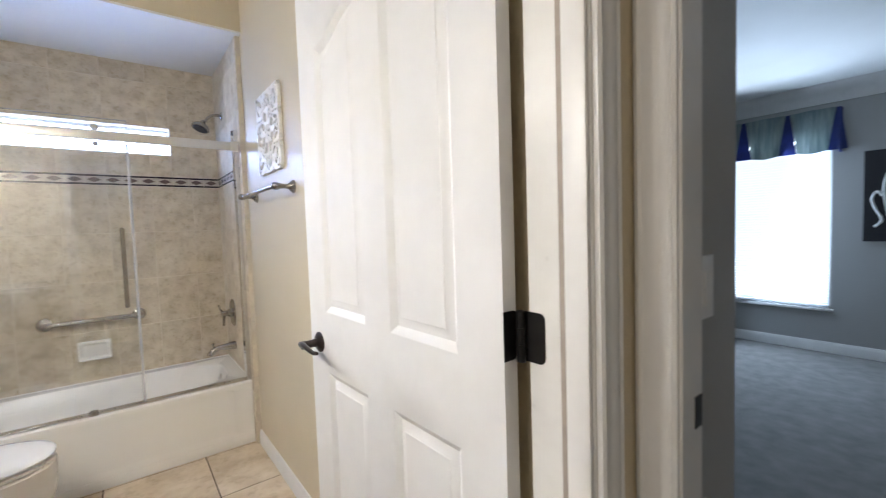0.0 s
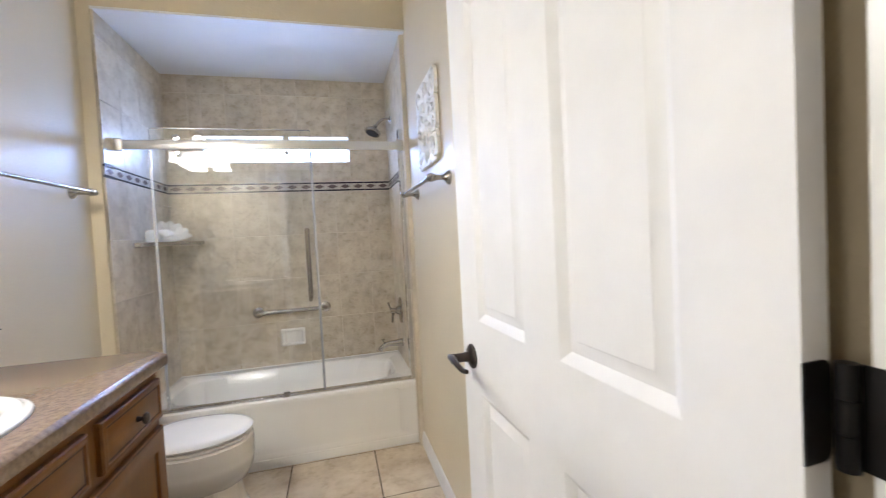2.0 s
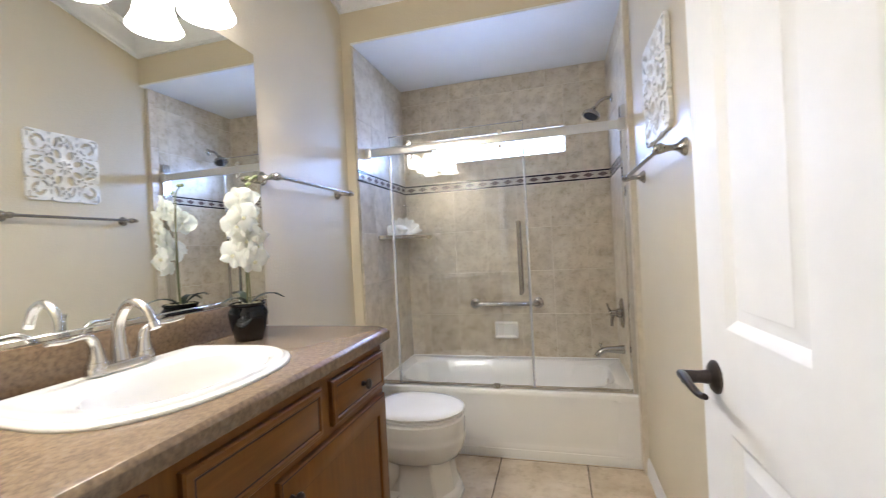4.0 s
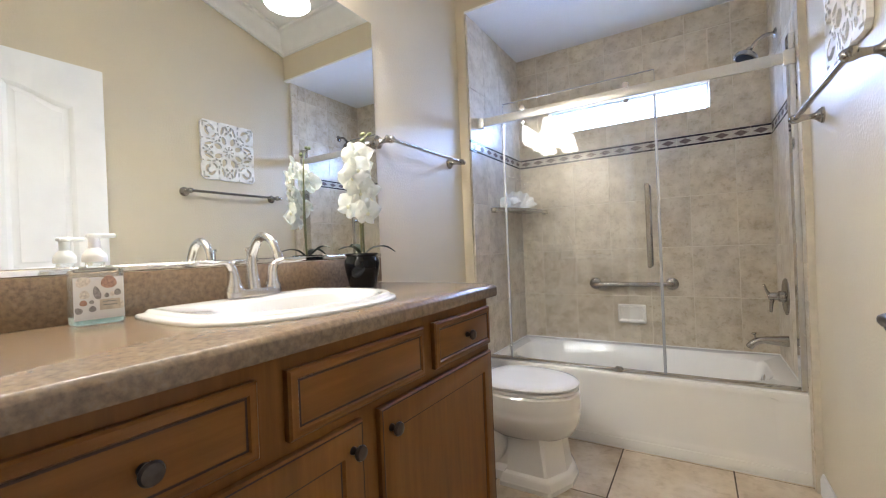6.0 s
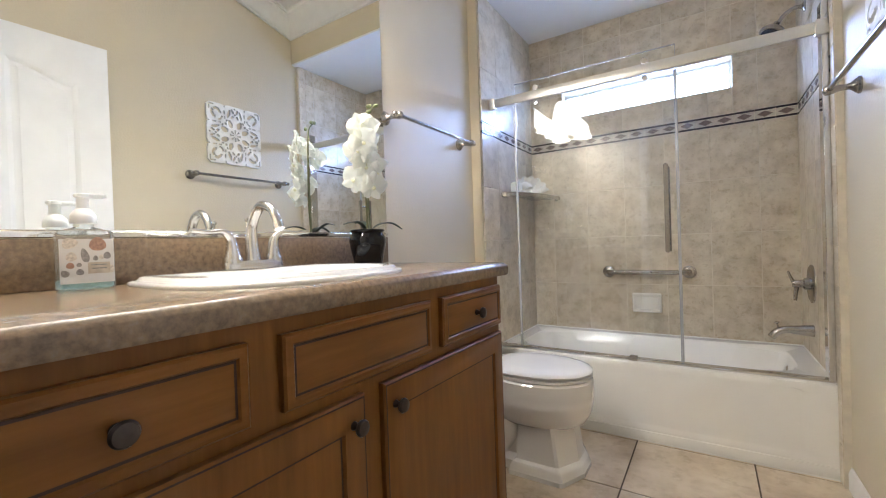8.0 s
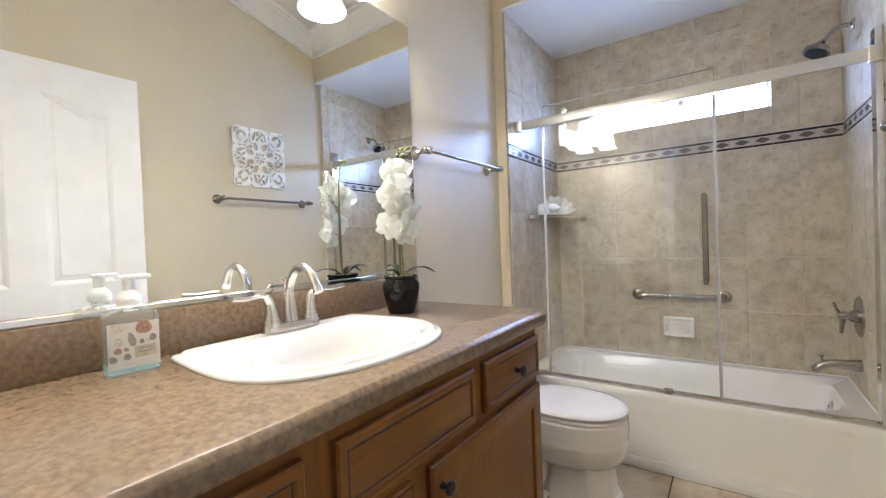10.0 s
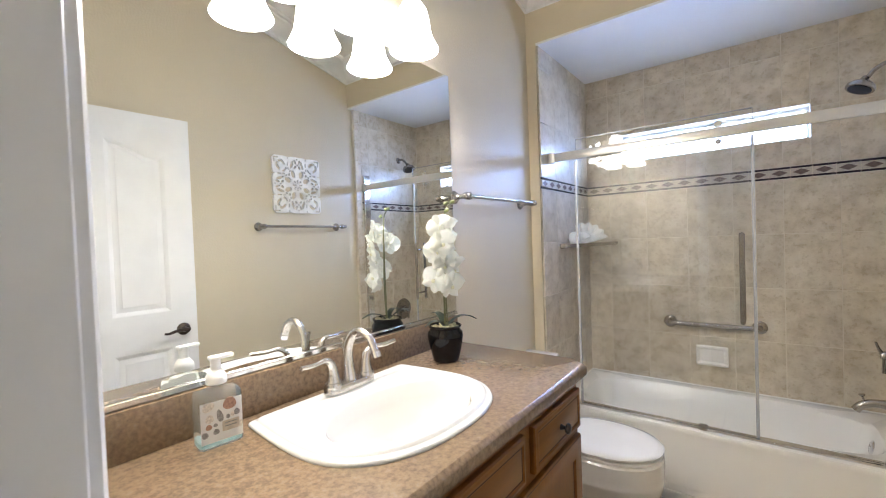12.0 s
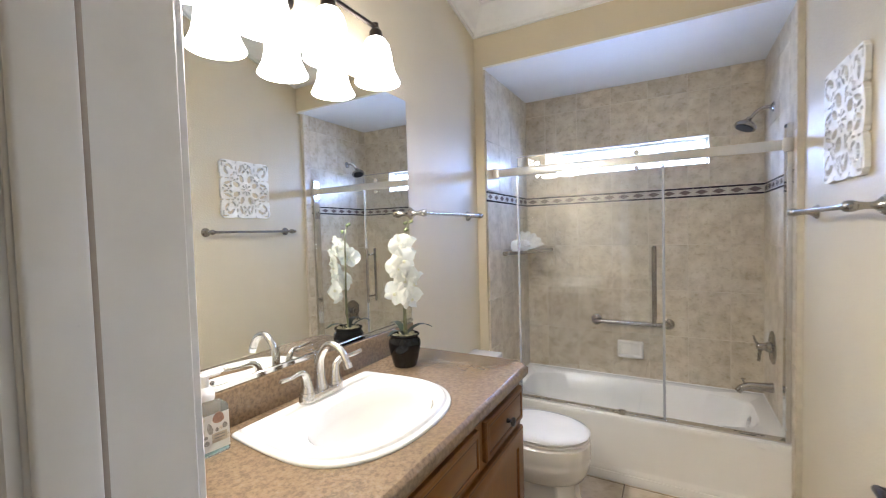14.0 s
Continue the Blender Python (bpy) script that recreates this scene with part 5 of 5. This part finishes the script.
def soap_dispenser():
    e = thing("soap_dispenser", (0, 0, 0), "clear glass soap bottle with white pump and shell label", "soap dispenser")
    m = Matrix.Translation((-0.835, 0.386, ZK + 0.0005)) @ Matrix.Rotation(radians(82), 4, "Z")
    def put(ob):
        ob.matrix_world = m
        return ob
    w, d, h = 0.044, 0.028, 0.116
    def sq(k, z, ww=w, dd=d):
        return blend_ring(0, 0, ww - k, dd - k, z, 9.0, 36)
    rings = [sq(0.003, 0.0), sq(0.0, 0.003), sq(0.0, h - 0.006), sq(0.003, h), sq(0.016, h + 0.004), blend_ring(0, 0, 0.016, 0.016, h + 0.008, 2.0, 36), blend_ring(0, 0, 0.016, 0.016, h + 0.016, 2.0, 36)]
    b = put(part("bottle", loft(rings), M_SOAPGLASS, e, "clear aqua-tinted glass bottle"))
    b.visible_shadow = False
    foot_rings = [sq(0.006, 0.003), sq(0.003, 0.005), sq(0.003, 0.016), sq(0.006, 0.019)]
    thick = put(part("glass_foot", loft(foot_rings), M_AQUA, e, "thick aqua glass foot"))
    thick.visible_shadow = False
    put(part("label", box((-w + 0.003, -d - 0.0012, 0.014), (w - 0.003, -d - 0.0004, 0.1), 0.0003, 1), M_LABEL, e, "half-clear label printed with sea shells"))
    def spot(x, z, rx, rz, mat_, turn=0.0):
        pts = []
        for k in range(20):
            a = 2 * math.pi * k / 20
            p, q = rx * math.cos(a) * (1 - 0.25 * math.sin(a)), rz * math.sin(a)
            pts.append((x + p * math.cos(turn) - q * math.sin(turn), z + p * math.sin(turn) + q * math.cos(turn)))
        bm = loft([[(p, -d - 0.0013, q) for p, q in pts], [(p, -d - 0.0017, q) for p, q in pts]])
        put(part("printed_shell", bm, mat_, e))
    spot(0.016, 0.09, 0.013, 0.0135, M_SHELL1)
    spot(-0.026, 0.092, 0.012, 0.01, M_SHELL3, 0.5)
    spot(-0.024, 0.066, 0.008, 0.009, M_SHELL3)
    spot(-0.004, 0.068, 0.006, 0.014, M_SHELL2, 0.2)
    spot(-0.026, 0.049, 0.006, 0.006, M_SHELL1)
    spot(0.03, 0.067, 0.006, 0.007, M_SHELL2)
    spot(0.012, 0.062, 0.004, 0.005, M_SHELL2)
    spot(0.021, 0.064, 0.004, 0.005, M_SHELL3)
    spot(-0.034, 0.034, 0.006, 0.007, M_SHELL2, 0.6)
    spot(-0.012, 0.036, 0.006, 0.006, M_SHELL2)
    spot(-0.013, 0.05, 0.004, 0.004, M_SHELL2)
    spot(0.036, 0.04, 0.005, 0.008, M_SHELL3)
    put(part("label_panel", box((0.0, -d - 0.0020, 0.032), (0.034, -d - 0.0013, 0.054)), M_CREAM, e, "small plain cream name panel"))
    for z in (0.048, 0.041):
        put(part("print_line", box((0.005, -d - 0.0024, z), (0.029, -d - 0.0019, z + 0.0022)), M_SHELL2, e))
    put(part("collar", lathe([(0, h + 0.0155), (0.021, h + 0.0155), (0.0215, h + 0.018), (0.0215, h + 0.027), (0.020, h + 0.033), (0.0155, h + 0.040), (0.0115, h + 0.0445), (0, h + 0.046)], None, 26), M_WHITE, e))
    put(part("pump_neck", lathe([(0, h + 0.045), (0.0105, h + 0.045), (0.0105, h + 0.066), (0.013, h + 0.067), (0.013, h + 0.073), (0, h + 0.074)], None, 20), M_WHITE, e))
    put(part("nozzle", box((-0.014, -0.009, h + 0.0665), (0.037, 0.009, h + 0.0755), 0.0035, 2), M_WHITE, e))
    return e


soap_dispenser()

# ---- shower window ----


def shower_window():
    e = thing("window_1", (0, 0, 0), "narrow high shower window full of bright daylight", "window", kind="structure")
    y0 = YB + 0.09
    f = 0.014
    for lo, hi in (((W0, y0, V0), (W1, y0 + 0.03, V0 + f)), ((W0, y0, V1 - f), (W1, y0 + 0.03, V1)), ((W0, y0, V0 + f), (W0 + f, y0 + 0.03, V1 - f)), ((W1 - f, y0, V0 + f), (W1, y0 + 0.03, V1 - f))):
        part("window_frame", box(lo, hi, 0.002, 1), M_TRIM, e)
    p = part("pane", box((W0 + f, y0 + 0.012, V0 + f), (W1 - f, y0 + 0.017, V1 - f)), glass("window_glass", rough=0.15), e)
    p.visible_shadow = False
    return e


shower_window()
tagged(part("sky_backdrop", box((W0 - 0.3, YB + 0.25, V0 - 0.3), (W1 + 0.3, YB + 0.26, V1 + 0.3)), M_DAY), "plain bright sky outside the shower window", "sky", kind="structure")

# ---- bedroom things ----
M_VAL = wood("pale_teal_patterned_fabric", (0.15, 0.21, 0.23), (0.36, 0.41, 0.40), 0.7, 2)
M_BLUE = plain("royal_blue_fabric", (0.02, 0.035, 0.16), 0.6, wobble=0.2)
M_CANVAS = plain("black_canvas", (0.012, 0.012, 0.016), 0.6, wobble=0.2)
M_BLIND, bn, bl, bb = mat("white_translucent_slat", 0.4)
bb.inputs["Base Color"].default_value = (0.82, 0.83, 0.84, 1)
through_light, both = bn.new("ShaderNodeBsdfTranslucent"), bn.new("ShaderNodeMixShader")
through_light.inputs["Color"].default_value = (0.80, 0.82, 0.85, 1)
both.inputs[0].default_value = 0.55
bl.new(bb.outputs[0], both.inputs[1])
bl.new(through_light.outputs[0], both.inputs[2])
bl.new(both.outputs[0], bn["Material Output"].inputs["Surface"])


def bedroom_window():
    e = thing("window_2", (0, 0, 0), "tall bedroom window with closed white blinds", "window", kind="structure")
    for lo, hi in (((BX + 0.02, 0.375, 0.41), (BX + 0.08, 0.405, 2.0)), ((BX + 0.02, 1.30, 0.41), (BX + 0.08, 1.33, 2.0)), ((BX + 0.02, 0.375, 0.41), (BX + 0.08, 1.33, 0.44))):
        part("window_frame", box(lo, hi, 0.004, 1), M_TRIM, e)
    part("window_sill", box((BX - 0.03, 0.355, 0.385), (BX + 0.02, 1.35, 0.41), 0.005, 2), M_TRIM, e)
    b = thing("window_blind", (0, 0, 0), "white horizontal slat blind glowing with daylight", "blind")
    n = 58
    for k in range(n):
        z = 0.43 + k * (1.53 / n)
        c = Matrix.Translation((BX + 0.005, 0.8525, z)) @ Matrix.Rotation(radians(52), 4, "Y")
        part("slat", box((-0.0165, -0.465, -0.0006), (0.0165, 0.465, 0.0006)), M_BLIND, b).matrix_world = c
    part("bottom_rail", box((BX - 0.012, 0.39, 0.412), (BX + 0.016, 1.315, 0.428), 0.003, 1), M_BLIND, b)
    v = thing("window_valance", (0, 0, 0), "teal patterned window valance with royal blue pleats", "valance")
    ya = 0.325
    for k in range(3):
        y0 = ya + k * 0.35
        bm = bmesh.new()
        nx = 10
        rows = []
        for j in range(6):
            g = j / 5
            row = []
            for i in range(nx):
                f = i / (nx - 1)
                a = y0 + 0.02 + 0.05 * g
                bb = y0 + 0.33 - 0.045 * g
                row.append((BX - 0.09 - 0.03 * math.sin(f * math.pi) - 0.008 * math.sin(f * 14), a + (bb - a) * f, 2.22 - 0.37 * g - 0.02 * g * math.sin(f * math.pi)))
            rows.append(row)
        loft(rows, closed=False, bm=bm)
        bmesh.ops.solidify(bm, geom=bm.faces, thickness=0.004)
        part("swag", bm, M_VAL, v, "pale teal patterned swag")
        w = bmesh.new()
        loft([[(BX - 0.085, y0 - 0.03 + 0.02, 2.22), (BX - 0.075, y0 + 0.02, 2.22)], [(BX - 0.08, y0 - 0.06, 1.85), (BX - 0.07, y0 + 0.09, 1.85)]], closed=False, bm=w)
        bmesh.ops.solidify(w, geom=w.faces, thickness=0.006)
        part("pleat", w, M_BLUE, v, "royal blue pleat")
    part("board", box((BX - 0.075, ya - 0.01, 2.19), (BX - 0.002, 1.40, 2.215), 0.003, 1), M_VAL, v)
    part("end_pleat", box((BX - 0.085, ya - 0.015, 1.83), (BX - 0.002, ya + 0.005, 2.22), 0.004, 1), M_BLUE, v, "royal blue end pleat")
    a = thing("wall_picture", (0, 0, 0), "black canvas with white scroll lines on the grey wall", "picture")
    part("canvas", box((BX - 0.035, -0.55, 1.035), (BX - 0.001, 0.172, 1.81), 0.004, 1), M_CANVAS, a)
    for pts in ([(0.10, 1.16), (0.06, 1.22), (0.10, 1.32), (0.12, 1.40), (0.09, 1.46), (0.06, 1.42)], [(0.02, 1.25), (0.05, 1.45), (0.03, 1.6), (-0.05, 1.68), (-0.12, 1.6), (-0.1, 1.4)], [(-0.2, 1.2), (-0.26, 1.4), (-0.2, 1.6), (-0.34, 1.66), (-0.4, 1.4)]):
        part("scroll", tube(arc([(BX - 0.037, y, z) for y, z in pts], 6), 0.009, 8), M_TRIM, a, "white painted scroll line")


bedroom_window()
tagged(part("bedroom_sky_backdrop", box((BX + 0.5, -0.2, 0.0), (BX + 0.51, 1.9, 2.6)), M_BEDDAY), "plain bright sky outside the bedroom window", "sky", kind="structure")

e = thing("light_switch", (0, 0, 0), "white light switch plate on the grey wall", "light switch")
part("plate", box((0.838, BJ + 0.009, 1.10), (0.905, BJ + 0.0148, 1.215), 0.003, 2), M_WHITE, e)
part("rocker", box((0.858, BJ + 0.006, 1.125), (0.886, BJ + 0.0095, 1.19), 0.002, 1), M_WHITE, e)
e = thing("strike_plate", (0, 0, 0), "dark bronze strike plate on the bedroom jamb", "strike plate")
part("plate", box((0.795, BJ - 0.0015, 0.925), (0.822, BJ + 0.0004, 0.98)), M_BRONZE, e)

# ---- tiles ----
TILES = {}


def tile_mesh(w, h, t, name, material):
    """A tile of that size with a chamfered face, its back on z = 0."""
    key = (round(w, 4), round(h, 4), name)
    if key not in TILES:
        c = 0.0016
        r = [[(sx * (w / 2 - k), sy * (h / 2 - k), z) for sx, sy in ((-1, -1), (1, -1), (1, 1), (-1, 1))] for k, z in ((0, 0), (0, t - c), (c, t))]
        TILES[key] = finish(loft(r), name, material, 20)
    return TILES[key]


def lay(name, w, h, m, parent, material, t=0.008):
    ob = new(name, tile_mesh(w, h, t, name, material))
    ob.parent = parent
    ob.matrix_world = m
    return ob


def cells(a0, a1, b0, b1, a_lines, b_lines, hole=None):
    """Rectangles between grid lines inside a0..a1, b0..b1, less a rectangular hole."""
    av = sorted({a0, a1, *[a for a in a_lines if a0 + 0.004 < a < a1 - 0.004]})
    bv = sorted({b0, b1, *[b for b in b_lines if b0 + 0.004 < b < b1 - 0.004]})
    out = []
    for a, a2 in zip(av, av[1:]):
        for b, b2 in zip(bv, bv[1:]):
            if hole and a < hole[1] and a2 > hole[0] and b < hole[3] and b2 > hole[2]:
                h0, h1, k0, k1 = max(a, hole[0]), min(a2, hole[1]), max(b, hole[2]), min(b2, hole[3])
                for q in ((a, h0, b, b2), (h1, a2, b, b2), (h0, h1, b, k0), (h0, h1, k1, b2)):
                    if q[1] - q[0] > 0.012 and q[3] - q[2] > 0.012:
                        out.append(q)
            else:
                out.append((a, a2, b, b2))
    return out


G = 0.0035
PITCH = 0.2335
BOR0, BOR1 = 1.617, 1.686
LOWER = [0.376, 0.694, 1.003, 1.312, BOR0]
UPPER = [BOR1, 1.994, 2.303, ZA]
north = bpy.data.objects["wall_north"]
west = bpy.data.objects["wall_shower_west"]
east = bpy.data.objects["wall_shower_east"]
DIAMOND = finish(loft([[(u * k, v * k, z) for u, v in ((-0.036, 0), (0, -0.0165), (0.036, 0), (0, 0.0165))] for k, z in ((1, 0.004), (1, 0.0082), (0.93, 0.009))]), "diamond", M_DIAMOND, 20)
FACES = [
    (north, XA, XB, lambda a, z: pose(a, YB + 0.008, z, 90, 0, 0), [0.458 - PITCH * k for k in range(8)], (W0, W1, V0, V1)),
    (west, YH + 0.006, YB, lambda a, z: pose(XA - 0.008, a, z, 90, 0, 90), [YB - 0.12 - PITCH * k for k in range(6)], None),
    (east, 2.283, YB, lambda a, z: pose(XB + 0.008, a, z, 90, 0, -90), [YB - 0.15 - PITCH * k for k in range(6)], None),
]
for wall, a0, a1, place, lines, hole in FACES:
    for zs in (LOWER, UPPER):
        low = zs[0]
        for a, a2, b, b2 in cells(a0, a1, low, zs[-1], lines, zs, hole):
            lay("tile", a2 - a - G, b2 - b - G, place((a + a2) / 2, (b + b2) / 2), wall, M_WTILE)
    if wall is east:
        # a column of narrow bullnose tiles outside the glass
        for k in range(16):
            z0, z1 = 0.004 + 0.1545 * k, min(0.004 + 0.1545 * (k + 1), ZA)
            if z1 - z0 > 0.02:
                lay("bullnose_tile", 0.0575, z1 - z0 - G, place(2.2525, (z0 + z1) / 2), wall, M_WTILE, 0.0095)
    if wall is west:
        # the tiled strip in front of the tub, down to the floor
        strip = (a0, 2.281)
        lay("tile", strip[1] - strip[0] - G, 0.372, place(sum(strip) / 2, 0.188), wall, M_WTILE)
    count = round((a1 - a0) / 0.0955)
    step = (a1 - a0) / count
    for k in range(count):
        c = a0 + step * (k + 0.5)
        zc = (BOR0 + BOR1) / 2
        lay("border_tile", step - 0.0012, 0.038, place(c, zc), wall, M_CREAM, 0.0075)
        d = new("diamond", DIAMOND)
        d.parent = wall
        d.matrix_world = place(c, zc)
        for s in (-1, 1):
            lay("liner_tile", step - 0.0015, 0.0115, place(c, zc + s * 0.0265), wall, M_LINER, 0.0082)

FP = 0.459
floor = bpy.data.objects["floor"]
for a, a2, b, b2 in cells(XL + 0.002, XR - 0.002, YO + 0.01, 2.281, [0.355 + FP * k for k in range(-3, 2)], [1.805 + FP * k for k in range(-5, 2)]):
    lay("tile", a2 - a - 0.006, b2 - b - 0.006, pose((a + a2) / 2, (b + b2) / 2, -0.0065), floor, M_FTILE, 0.0065)
